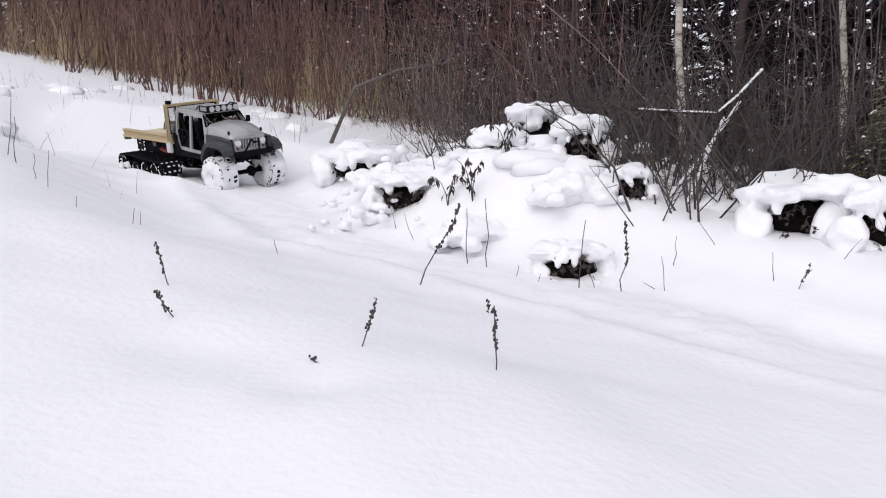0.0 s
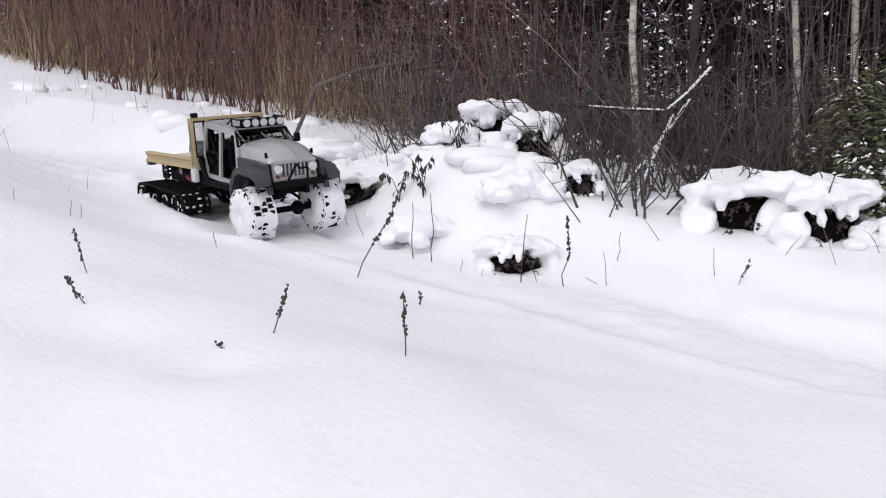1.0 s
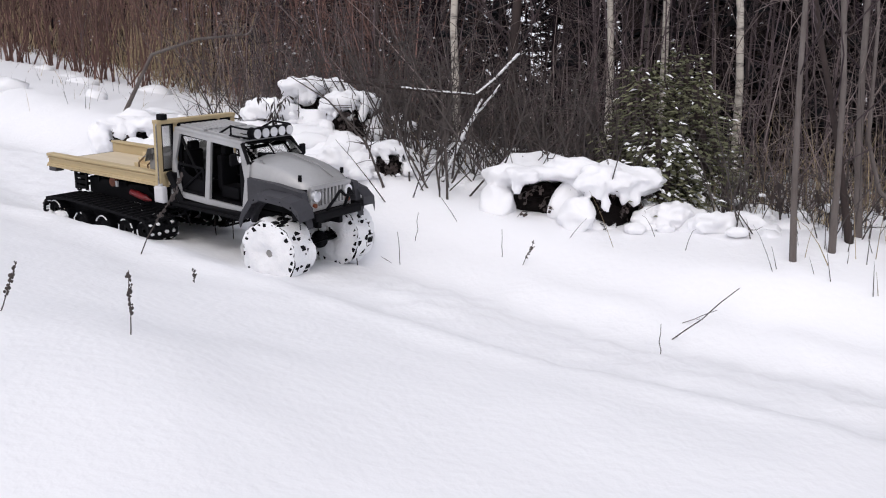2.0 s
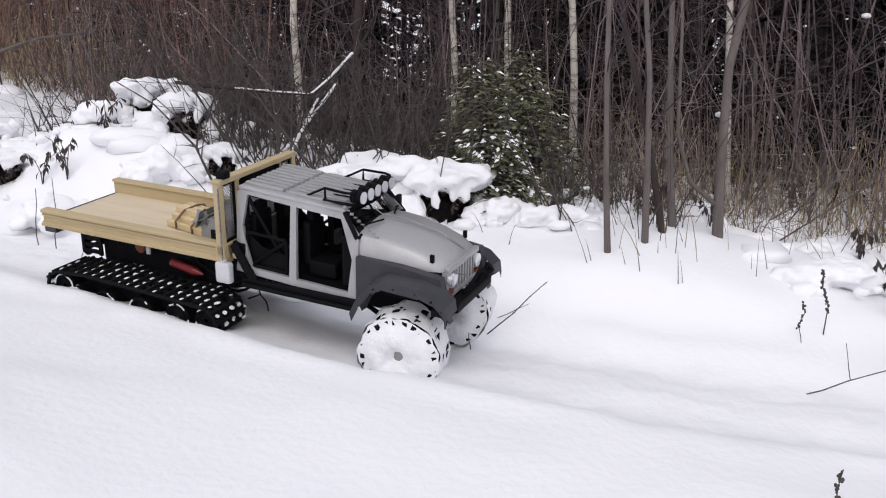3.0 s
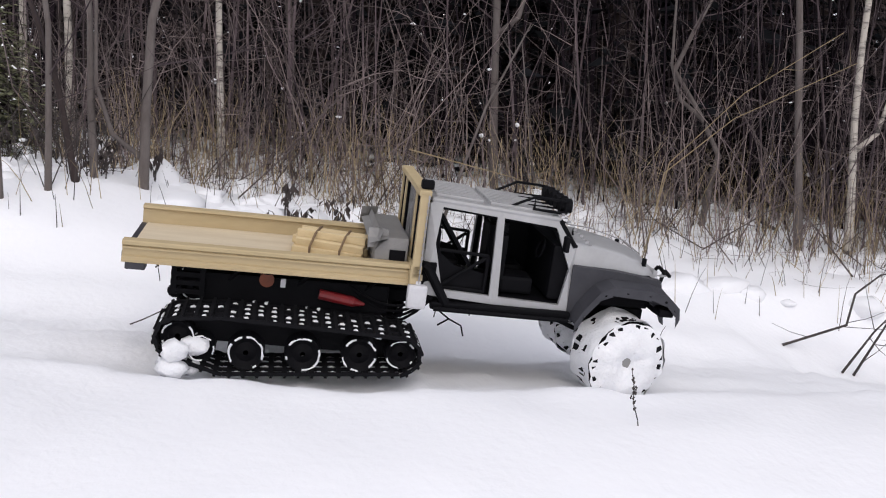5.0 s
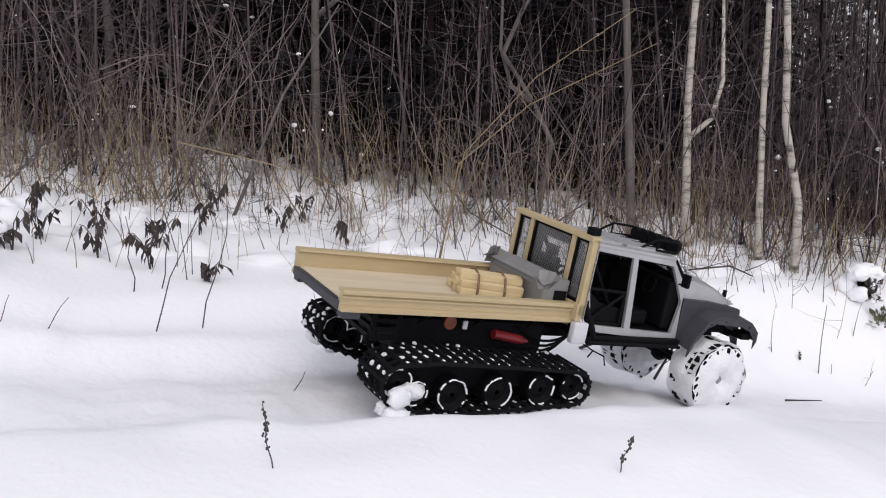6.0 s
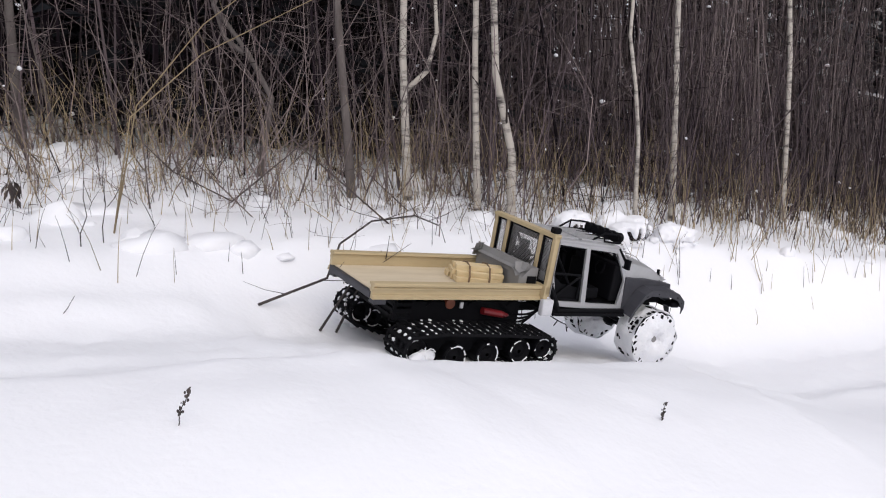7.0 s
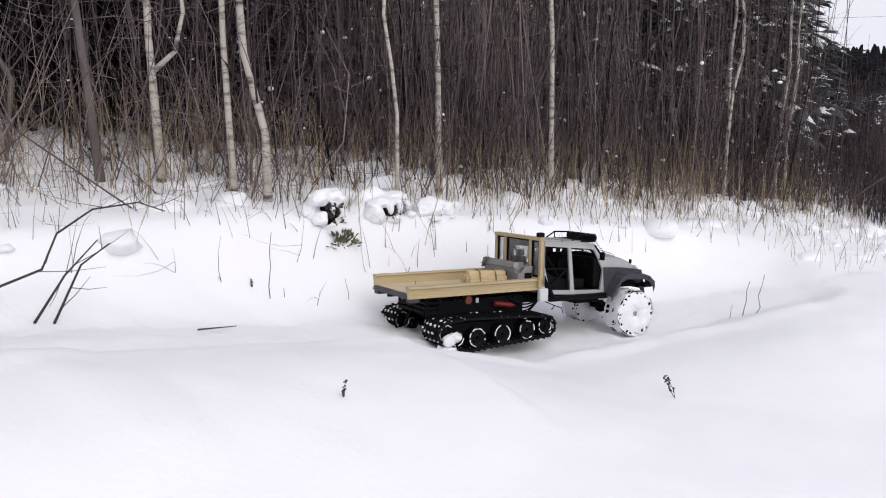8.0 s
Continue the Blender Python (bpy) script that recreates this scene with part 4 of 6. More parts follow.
def thicket():
    rnd = random.Random(3)
    thin, straw, red, tall, dark, pole, fine = [], [], [], [], [], [], []

    def stem(x, y, h, r, lean, bend, sink=0.03):
        z = ground_z(x, y, False) - sink
        a = rnd.uniform(0, 2 * math.pi)
        l = h * rnd.gauss(0, lean)
        return ((x, y, z), (x + math.cos(a) * l, y + math.sin(a) * l, z + h), [rnd.gauss(0, bend) * h, rnd.gauss(0, bend) * h, 0], r)

    def clumps(count, per, x0, x1, near, far, power, put):
        """Stems stand in loose clumps, never evenly."""
        for _ in range(count):
            cx, cy = in_wood(rnd, x0, x1, near, far, power)
            for _ in range(rnd.randrange(1, 2 * per)):
                put(cx + rnd.gauss(0, 0.09), cy + rnd.gauss(0, 0.09))

    clumps(270, 4, -2.0, 8.4, 0.05, 2.2, 1.3, lambda x, y: thin.append(stem(x, y, rnd.uniform(0.25, 1.0) ** 1.3 * 2.0, rnd.uniform(0.0013, 0.0040), 0.26, 0.09)))
    clumps(480, 4, 4.4, 8.4, -0.02, 2.2, 1.3, lambda x, y: thin.append(stem(x, y, rnd.uniform(0.2, 1.1), rnd.uniform(0.0013, 0.0035), 0.28, 0.09)))
    clumps(640, 3, 5.3, 8.4, 0.1, 2.0, 1.0, lambda x, y: fine.append(stem(x, y, rnd.uniform(0.5, 2.8), rnd.uniform(0.0016, 0.0042), 0.12, 0.05)))
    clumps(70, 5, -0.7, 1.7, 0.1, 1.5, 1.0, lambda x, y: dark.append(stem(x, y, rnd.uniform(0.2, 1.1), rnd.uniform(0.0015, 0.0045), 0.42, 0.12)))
    clumps(230, 2, 1.2, 8.4, 0.1, 2.0, 1.0, lambda x, y: pole.append(stem(x, y, rnd.uniform(1.2, 3.6), rnd.uniform(0.003, 0.0075), 0.09, 0.03)))
    # three in five poles past x 3.3 take the shade-darkened bark
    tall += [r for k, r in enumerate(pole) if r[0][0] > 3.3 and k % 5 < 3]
    pole = [r for k, r in enumerate(pole) if r[0][0] <= 3.3 or k % 5 >= 3]
    clumps(200, 4, -0.4, 4.6, -0.15, 0.5, 1.0, lambda x, y: fine.append(stem(x, y, rnd.uniform(0.15, 0.9), rnd.uniform(0.0014, 0.0034), 0.45, 0.14)))
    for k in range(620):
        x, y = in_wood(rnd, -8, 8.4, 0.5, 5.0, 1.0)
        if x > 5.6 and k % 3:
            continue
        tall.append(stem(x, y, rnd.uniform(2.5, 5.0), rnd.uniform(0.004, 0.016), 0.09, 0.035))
    clumps(760, 4, 1.8, 8.3, -0.28, 0.8, 1.0, lambda x, y: straw.append(stem(x, y, rnd.uniform(0.06, 0.40), rnd.uniform(0.0010, 0.0022), 0.32, 0.08)))
    clumps(300, 6, -8, 0.0, -0.2, 1.4, 1.0, lambda x, y: straw.append(stem(x, y, rnd.uniform(0.2, 0.9), rnd.uniform(0.0015, 0.0035), 0.26, 0.08)))
    clumps(300, 5, -6.5, 0.6, 0.2, 3.0, 1.0, lambda x, y: red.append(stem(x, y, rnd.uniform(0.6, 2.2), rnd.uniform(0.002, 0.0055), 0.3, 0.10)))
    clumps(90, 2, 1.8, 4.6, -0.4, 0.05, 1.0, lambda x, y: fine.append(stem(x, y, rnd.uniform(0.06, 0.28), rnd.uniform(0.0009, 0.0019), 0.3, 0.1)))
    for _ in range(2600):
        x = rnd.uniform(8.6, 13)
        thin.append(stem(x, rnd.uniform(-0.5, 1.2) - 0.05 * (x - 8.6), rnd.uniform(0.25, 1.1), rnd.uniform(0.002, 0.004), 0.2, 0.04))
    red += twigs_on(rnd, red, 9500, 0.08, 0.95, (0.12, 0.6), 0.55, 0.4)
    stems("dark_brush", dark + twigs_on(rnd, dark, 3200, 0.1, 0.95, (0.05, 0.32), 0.3, 0.45), SHADED_TWIG, "tangled dark brush at the wood's edge, shade in its colour", "undergrowth", levels=3)
    stems("grey_saplings", pole + twigs_on(rnd, pole, 7000, 0.12, 0.97, (0.08, 0.45), 0.5, 0.3), TWIG, "slender grey-brown leafless saplings", "saplings", levels=3)
    stems("arching_brush", fine + twigs_on(rnd, fine, 9000, 0.2, 0.97, (0.03, 0.24), 0.3, 0.5), FINE, "fine grey-brown arching brush before the trees", "undergrowth", levels=4)
    stems("undergrowth", thin + twigs_on(rnd, thin, 15000, 0.1, 0.95, (0.04, 0.36), 0.35, 0.4), TWIG, "dense bare brown undergrowth at the wood's edge", "undergrowth")
    stems("sapling_rows", tall + twigs_on(rnd, tall, 6500, 0.03, 0.55, (0.15, 0.7), 0.25, 0.25), SHADE, "crowded thin leafless saplings, bark coloured near-black for deep shade", "saplings")
    stems("tall_grass", straw, STRAW, "dry straw-coloured grass standing out of snow", "grass")
    stems("osier_thicket", red, OSIER, "red-brown leafless osier thicket behind meadow", "bushes")
    # snow caught on the twigs
    bm = bmesh.new()
    pool = [r for r in thin if r[0][0] < 3.5] * 3 + dark * 2 + thin
    for k in range(850):
        b, t, c, r = pool[rnd.randrange(len(pool))]
        s = rnd.uniform(0.2, 0.95)
        p = [b[i] + (t[i] - b[i]) * s + c[i] * 4 * s * (1 - s) for i in range(3)]
        q = 0.003 + 0.009 * rnd.random() ** 2
        blob(bm, p, q, (rnd.uniform(0.8, 1.8), rnd.uniform(0.8, 1.5), rnd.uniform(0.6, 1.0)), 0.4, 2, 1, k)
    tagged(part("snow_tufts", bm, SNOW, smooth=True), "small tufts of snow caught on twigs", "snow", kind="stuff")


def osier_bush(x, y, h, n, seed):
    """A bush of slender rods fanning from one root."""
    rnd = random.Random(seed)
    t = tagged(new("osier_bush"), "leafless red-brown osier bush in snow", "bush", "osier bushes")
    t.location = (x, y, ground_z(x, y) - 0.03)
    for _ in range(n):
        a, o = rnd.uniform(0, 6.28), abs(rnd.gauss(0, 0.38))
        l = h * rnd.uniform(0.5, 1.0)
        d = Vector((math.cos(a) * o, math.sin(a) * o, 1)).normalized()
        b = Vector((rnd.gauss(0, 0.10), rnd.gauss(0, 0.10), 0))
        bm = tube(bmesh.new(), [b, b + d * l * 0.35, b + d * l * 0.7 + Vector((0, 0, 0.03)), b + d * l + Vector((0, 0, 0.09))], rnd.uniform(0.004, 0.008), 4, 0.0015)
        for _ in range(4):
            p = b + d * l * rnd.uniform(0.35, 0.9)
            e = (d + Vector((rnd.gauss(0, 0.4), rnd.gauss(0, 0.4), 0.1))).normalized() * l * rnd.uniform(0.15, 0.35)
            tube(bm, [p, p + e], 0.0026, 3, 0.001)
        part("rod", bm, OSIER, t)


def osier_bushes():
    for k, (x, y, h, n) in enumerate(((-2.35, 7.9, 1.2, 22), (-1.95, 7.6, 1.2, 24), (-1.55, 7.5, 1.1, 22), (-1.2, 7.0, 1.2, 26), (-2.9, 8.6, 1.2, 20), (-0.85, 6.6, 0.9, 18), (-3.6, 9.2, 1.2, 18))):
        osier_bush(x, y, h, n, 900 + k)


def sparse_grass():
    """Blades that poke singly out of the snow."""
    rnd = random.Random(8)
    rows = []
    for _ in range(1500):
        x = rnd.uniform(1.5, 8.5)
        y = edge_y(x) - 0.95 * rnd.random() ** 1.5
        rows.append((x, y))
    for _ in range(260):
        rows.append((rnd.uniform(-4.5, -0.4), rnd.uniform(3.0, 7.2)))
    for _ in range(160):
        x = rnd.uniform(-0.3, 1.7)
        rows.append((x, edge_y(x) - rnd.uniform(0.1, 1.1)))
    out = []
    for x, y in rows:
        if near_trail(x, y)[0] < 0.36:
            continue
        z, h, a = ground_z(x, y) - 0.01, rnd.uniform(0.04, 0.17), rnd.uniform(0, 6.3)
        l = h * rnd.uniform(0, 0.8)
        out.append(((x, y, z), (x + math.cos(a) * l, y + math.sin(a) * l, z + h), [0, 0, h * rnd.uniform(0, 0.25)], rnd.uniform(0.0008, 0.0016)))
    stems("dark_blades", out[::2], WEED, "single dark dry stems poking through snow", "grass")
    stems("grass_blades", out[1::2], STRAW, "single dry grass blades poking through snow", "grass")


def limb(bm, rnd, p, d, length, r, depth, bark_sides):
    pts, q = [Vector(p)], Vector(d).normalized()
    n = 5
    for i in range(n):
        q = (q + Vector((rnd.gauss(0, 0.10), rnd.gauss(0, 0.10), 0.05 + rnd.gauss(0, 0.06)))).normalized()
        pts.append(pts[-1] + q * length / n)
    tube(bm, pts, r, bark_sides, r * 0.3)
    if depth:
        for _ in range(4):
            i = rnd.randrange(1, n)
            s = (q + Vector((rnd.gauss(0, 0.6), rnd.gauss(0, 0.6), rnd.uniform(-0.1, 0.5)))).normalized()
            limb(bm, rnd, pts[i], s, length * rnd.uniform(0.35, 0.6), r * 0.45, depth - 1, 3)


def tree(x, y, h, r, bark, label, lean=(0.0, 0.0), crook=0.02, fork=None, seed=0, low=0.5, boughs=12, kink=None):
    """A bare tree: one tapered trunk, limbs, and finer twigs."""
    rnd = random.Random(seed)
    t = tagged(new("tree"), label, "tree", "bare trees at wood's edge")
    z = ground_z(x, y, False) - 0.04
    t.location = (x, y, z)
    bm = bmesh.new()
    n = 14
    pts = []
    for i in range(n + 1):
        s = i / n
        o = Vector((lean[0] * h * s, lean[1] * h * s, h * s))
        if 0 < i:
            o += Vector((noise.noise(Vector((seed, s * 5, 0))), noise.noise(Vector((seed, s * 5, 9))), 0)) * crook * 1.4 * h * min(1, s * 4)
        if kink and o.z > kink[0]:
            o += Vector((kink[1], kink[2], 0)) * smooth(kink[0], kink[0] + 0.12, o.z)
        pts.append(o)
    rr = [r * (1.25 - 0.25 * min(1, i / 1.5)) * (1 - 0.75 * i / n) for i in range(n + 1)]
    rings, sides = [], 9
    for p, q in zip(pts, rr):
        rings.append([bm.verts.new(p + Vector((math.cos(2 * math.pi * k / sides), math.sin(2 * math.pi * k / sides), 0)) * q * (1 + 0.12 * noise.noise(Vector((k, p.z * 9, seed))))) for k in range(sides)])
    for a, b in zip(rings, rings[1:]):
        for k in range(sides):
            bm.faces.new((a[k], a[(k + 1) % sides], b[(k + 1) % sides], b[k]))
    part("trunk", bm, bark, t, smooth=True)
    at = lambda zz: next((a.lerp(b, (zz - a.z) / (b.z - a.z)) for a, b in zip(pts, pts[1:]) if a.z <= zz <= b.z), pts[-1])
    if fork:
        fz, dx, dy, k = fork
        p = at(fz)
        bm = bmesh.new()
        line = [p, p + Vector((dx * 0.09, dy * 0.09, 0.07)), p + Vector((dx * 0.13, dy * 0.13, 0.2)), p + Vector((dx * 0.12, dy * 0.12, 0.5)), p + Vector((dx * 0.25, dy * 0.25, h * 0.5))]
        tube(bm, line, r * k, 8, r * 0.25)
        part("second_stem", bm, bark, t, smooth=True)
    for _ in range(boughs):
        bm = bmesh.new()
        zz = rnd.uniform(low, h * 0.92)
        a = rnd.uniform(0, 2 * math.pi)
        limb(bm, rnd, at(zz), (math.cos(a), math.sin(a), rnd.uniform(0.2, 1.1)), rnd.uniform(0.25, 0.7) * min(1.0, h / 3), r * 0.28, 1, 4)
        part("branch", bm, TWIG if bark is not BIRCH else BROWNBARK, t)
    return t


def bare_trees():
    grey, white, brown = "slender grey-barked bare tree rooted in snow", "slender white-barked birch beside dry grass", "thin dark brown leafless tree"
    tree(3.28, 2.48, 3.6, 0.017, GREYBARK, "grey bare tree forking into two stems", (0.0, 0.0), 0.012, (0.66, 0.75, -0.6, 0.7), 1, 0.5)
    tree(4.06, 1.65, 3.8, 0.0145, GREYBARK, grey, (-0.035, 0.03), 0.012, None, 2, 0.5)
    tree(4.25, 1.58, 3.8, 0.0140, BIRCH, "white birch forking low into two stems", (0.0, 0.0), 0.012, (0.42, 0.75, -0.5, 0.75), 3, 0.35)
    tree(4.42, 1.40, 4.0, 0.0115, BIRCH, white, (0.0, 0.0), 0.01, None, 4, 0.6)
    tree(4.48, 1.30, 3.8, 0.0140, BIRCH, "white birch with a crooked kink and stub", (0.0, 0.0), 0.01, None, 5, 0.36, kink=(0.40, -0.05, 0.03))
    tree(4.98, 1.13, 2.6, 0.0085, BIRCH, white, (0.0, 0.0), 0.02, None, 6, 0.4)
    tree(5.30, 1.17, 4.0, 0.0127, BIRCH, white, (0.004, 0.0), 0.01, None, 7, 0.4)
    tree(5.95, 1.02, 3.6, 0.0127, BIRCH, white, (0.01, 0.0), 0.012, None, 8, 0.4)
    tree(7.35, 0.72, 3.0, 0.0115, BIRCH, white, (0.05, -0.02), 0.02, None, 9, 0.6)
    tree(7.42, 0.76, 3.0, 0.0110, BIRCH, white, (0.02, -0.03), 0.02, None, 19, 0.6)
    tree(7.95, 0.62, 3.0, 0.0115, BIRCH, white, (0.03, -0.02), 0.02, None, 10, 0.6)
    tree(8.05, 0.60, 3.0, 0.0115, BIRCH, white, (0.04, -0.02), 0.02, None, 20, 0.6)
    tree(3.90, 1.98, 2.2, 0.012, GREYBARK, grey, (0.02, 0.0), 0.06, (0.45, -0.8, 0.5, 0.8), 11, 0.25, 16)
    tree(1.47, 1.96, 3.2, 0.0072, GREYBARK, grey, (0.01, 0.01), 0.02, None, 12, 0.3)
    tree(1.58, 1.98, 3.2, 0.0078, GREYBARK, grey, (0.0, 0.0), 0.02, None, 13, 0.25)
    tree(1.66, 2.02, 2.0, 0.009, BROWNBARK, brown, (-0.16, 0.05), 0.02, None, 14, 0.2)
    tree(1.71, 2.07, 3.3, 0.009, GREYBARK, grey, (0.0, 0.02), 0.02, None, 15, 0.35)
    tree(1.83, 2.05, 3.5, 0.0125, GREYBARK, "leaning grey-brown bare tree with snow in its forks", (0.14, 0.03), 0.02, (0.12, -0.9, 0.1, 0.6), 16, 0.3)
    tree(2.24, 2.66, 3.6, 0.0127, BIRCH, white, (0.0, 0.0), 0.01, None, 17, 0.4)
    tree(1.46, 3.32, 3.6, 0.0140, BIRCH, white, (0.0, 0.0), 0.015, None, 18, 0.4)
    tree(1.70, 3.38, 3.6, 0.0153, BIRCH, white, (0.01, 0.0), 0.02, None, 21, 0.4)
    tree(1.79, 2.92, 3.4, 0.0145, BIRCH, white, (0.0, 0.0), 0.02, None, 22, 0.4)
    tree(0.87, 3.25, 3.6, 0.0140, BIRCH, white, (-0.02, 0.0), 0.015, None, 23, 0.4)
    tree(1.10, 3.35, 3.2, 0.020, BROWNBARK, brown, (0.0, 0.0), 0.02, None, 24, 0.4)
    tree(3.05, 3.7, 4.5, 0.060, BROWNBARK, "thick dark pine trunk standing in shade", (0.0, 0.0), 0.008, None, 25, 2.0, 6)
    tree(2.75, 3.3, 3.6, 0.018, GREYBARK, grey, (0.0, 0.0), 0.02, None, 26, 0.4)
    rnd = random.Random(40)
    for k in range(34):
        x, y = in_wood(rnd, 0.4, 8.2, 0.25, 2.6)
        tree(x, y, rnd.uniform(2.6, 4.2), rnd.uniform(0.006, 0.015), rnd.choice((GREYBARK, BROWNBARK, BROWNBARK, BROWNBARK, BIRCH)), "slender leafless tree among undergrowth", (rnd.gauss(0, 0.03), rnd.gauss(0, 0.03)), 0.02, None, 100 + k, 0.3, 10)


def conifer(name, label, h, spread_r, material, snow_share, seed, layers=26, clumps=34, drop=0.25, start=0.02, size=1.0):
    """A trunk and a crown of many small drooping sprays, some with snow on them."""
    rnd = random.Random(seed)
    t = tagged(new(name), label, "conifer", "dark conifers in the wood")
    bm = tube(bmesh.new(), [(0, 0, -0.1), (0.02, 0, h * 0.5), (0, 0.02, h)], 0.03 + h * 0.008, 7, 0.008)
    part("trunk", bm, BROWNBARK, t)
    bm, sn = bmesh.new(), bmesh.new()
    for i in range(layers):
        s = start + (1 - start) * i / layers
        reach = spread_r * (1 - s) ** 0.8 * rnd.uniform(0.75, 1.15) + 0.05
        for k in range(int(clumps * (1 - 0.6 * s))):
            a = rnd.uniform(0, 2 * math.pi)
            d = reach * rnd.random() ** 0.6
            c = Vector((math.cos(a) * d, math.sin(a) * d, h * s - drop * d + rnd.uniform(-0.06, 0.06)))
            ln, w = rnd.uniform(0.10, 0.26) * size, rnd.uniform(0.035, 0.08) * size
            f = Vector((math.cos(a + rnd.gauss(0, 0.5)), math.sin(a + rnd.gauss(0, 0.5)), rnd.uniform(-0.6, 0.1)))
            g = f.cross(Vector((0, 0, 1))).normalized()
            tip = c + f * ln
            v = [bm.verts.new(p) for p in (c, c + f * ln * 0.45 + g * w, tip, c + f * ln * 0.45 - g * w, c + f * ln * 0.5 + Vector((0, 0, w * 0.5)))]
            for q in ((0, 1, 4), (1, 2, 4), (2, 3, 4), (3, 0, 4)):
                bm.faces.new([v[j] for j in q])
            if rnd.random() < snow_share:
                o = Vector((0, 0, 0.012))
                v = [sn.verts.new(p + o) for p in (c + f * ln * 0.1, c + f * ln * 0.5 + g * w * 0.7, c + f * ln * 0.9, c + f * ln * 0.5 - g * w * 0.7, c + f * ln * 0.5 + Vector((0, 0, w * 0.7)))]
                for q in ((0, 1, 4), (1, 2, 4), (2, 3, 4), (3, 0, 4)):
                    sn.faces.new([v[j] for j in q])
    part("crown", bm, material, t)
    if sn.verts:
        tagged(part("crown_snow", sn, SNOW, t), "snow lying on the boughs", kind="stuff")
    return t


def conifers():
    # Rows added as a dark backdrop; their unseen crowns shut out the sky.
    kinds = [conifer("spruce", "tall spruce, needles coloured near-black for the wood's shade", 6.5, 1.3, NEEDLE, 0.0, 60 + k, 34, 46, size=0.8) for k in range(3)]
    rnd = random.Random(77)
    first = True
    for k in range(112):
        row = k // 28
        x = -9 + 17.2 * ((k % 28) + rnd.uniform(0.1, 0.9)) / 28
        deep = 2.1 - 0.55 * smooth(1.8, 3.0, x) + row * 1.2 + rnd.uniform(-0.35, 0.45)
        y = edge_y(x) + deep
        if x < 1.0:
            y += 1.5
        if row == 0 and x > 5.0:
            continue
        x += 0.3 * deep
        if x > 9.0:
            x -= 2.0
        m = Matrix.Translation((x, y, ground_z(x, y, False))) @ Matrix.Rotation(rnd.uniform(0, 6.28), 4, "Z") @ Matrix.Diagonal((1, 1, rnd.uniform(0.8, 1.2), 1))
        if k < 3:
            kinds[k].matrix_basis = m
        else:
            copy_thing(kinds[k % 3], m)
    # a closed stand added behind the edge trees to make the gaps dark
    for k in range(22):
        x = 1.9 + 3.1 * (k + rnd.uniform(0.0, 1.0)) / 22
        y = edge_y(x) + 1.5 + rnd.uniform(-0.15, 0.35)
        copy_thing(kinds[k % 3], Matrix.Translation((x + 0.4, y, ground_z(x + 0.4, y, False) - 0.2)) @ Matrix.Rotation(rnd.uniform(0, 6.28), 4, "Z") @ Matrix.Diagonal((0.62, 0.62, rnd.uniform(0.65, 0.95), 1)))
    # low trees down the slope past the wood's end
    for k in range(44):
        x, y = 14 + rnd.uniform(0, 12), -1.5 + 0.11 * k + rnd.uniform(-0.4, 0.4)
        copy_thing(kinds[k % 3], Matrix.Translation((x, y, ground_z(x, y, False))) @ Matrix.Rotation(rnd.uniform(0, 6.28), 4, "Z") @ Matrix.Diagonal((0.8, 0.8, max(0.08, (0.45 - ground_z(x, y, False)) / 6.5 * rnd.uniform(0.7, 1.0)), 1)))
    for k, (x, y, f) in enumerate(((9.2, 1.7, 0.8), (9.9, 1.75, 0.8), (10.5, 1.9, 0.9), (10.0, 2.2, 1.0), (8.5, 1.9, 0.9), (8.7, 1.5, 0.6))):
        copy_thing(kinds[k % 3], Matrix.Translation((x, y, ground_z(x, y, False))) @ Matrix.Rotation(k * 1.3, 4, "Z") @ Matrix.Diagonal((0.6, 0.6, f * 0.8, 1)))
    # pines at the far end of the wood, snow on their boughs
    for k, (x, y, h) in enumerate(((8.4, 1.5, 3.6), (9.0, 1.25, 3.4), (9.5, 1.5, 3.4), (9.0, 2.2, 4.2), (9.9, 1.7, 3.6), (7.8, 1.9, 3.8), (8.5, 1.2, 3.0))):
        p = conifer("pine", "pine with snow-dusted boughs at wood's end", h, 0.75, BLUENEEDLE, 0.28, 200 + k, 44, 80, 0.1, 0.10, 0.7)
        p.location = (x, y, ground_z(x, y, False))
    # small green pines at the edge
    for k, (x, y, h, r) in enumerate(((1.36, 2.66, 0.42, 0.17), (1.55, 2.8, 0.5, 0.18), (1.50, 2.60, 0.40, 0.15))):
        p = conifer("young_pine", "small green pine sapling dusted with snow", h, r, PINE, 0.05, 300 + k, 34, 60, 0.05, 0.03, 0.13)
        p.location = (x, y, ground_z(x, y, False))


def snowy_shrub(x, y, h, r):
    p = conifer("low_juniper", "low grey-green juniper thickly dusted with snow", h, r, PINE, 0.5, 340, 26, 40, 0.1, 0.0, 0.14)
    p.location = (x, y, ground_z(x, y) - 0.01)


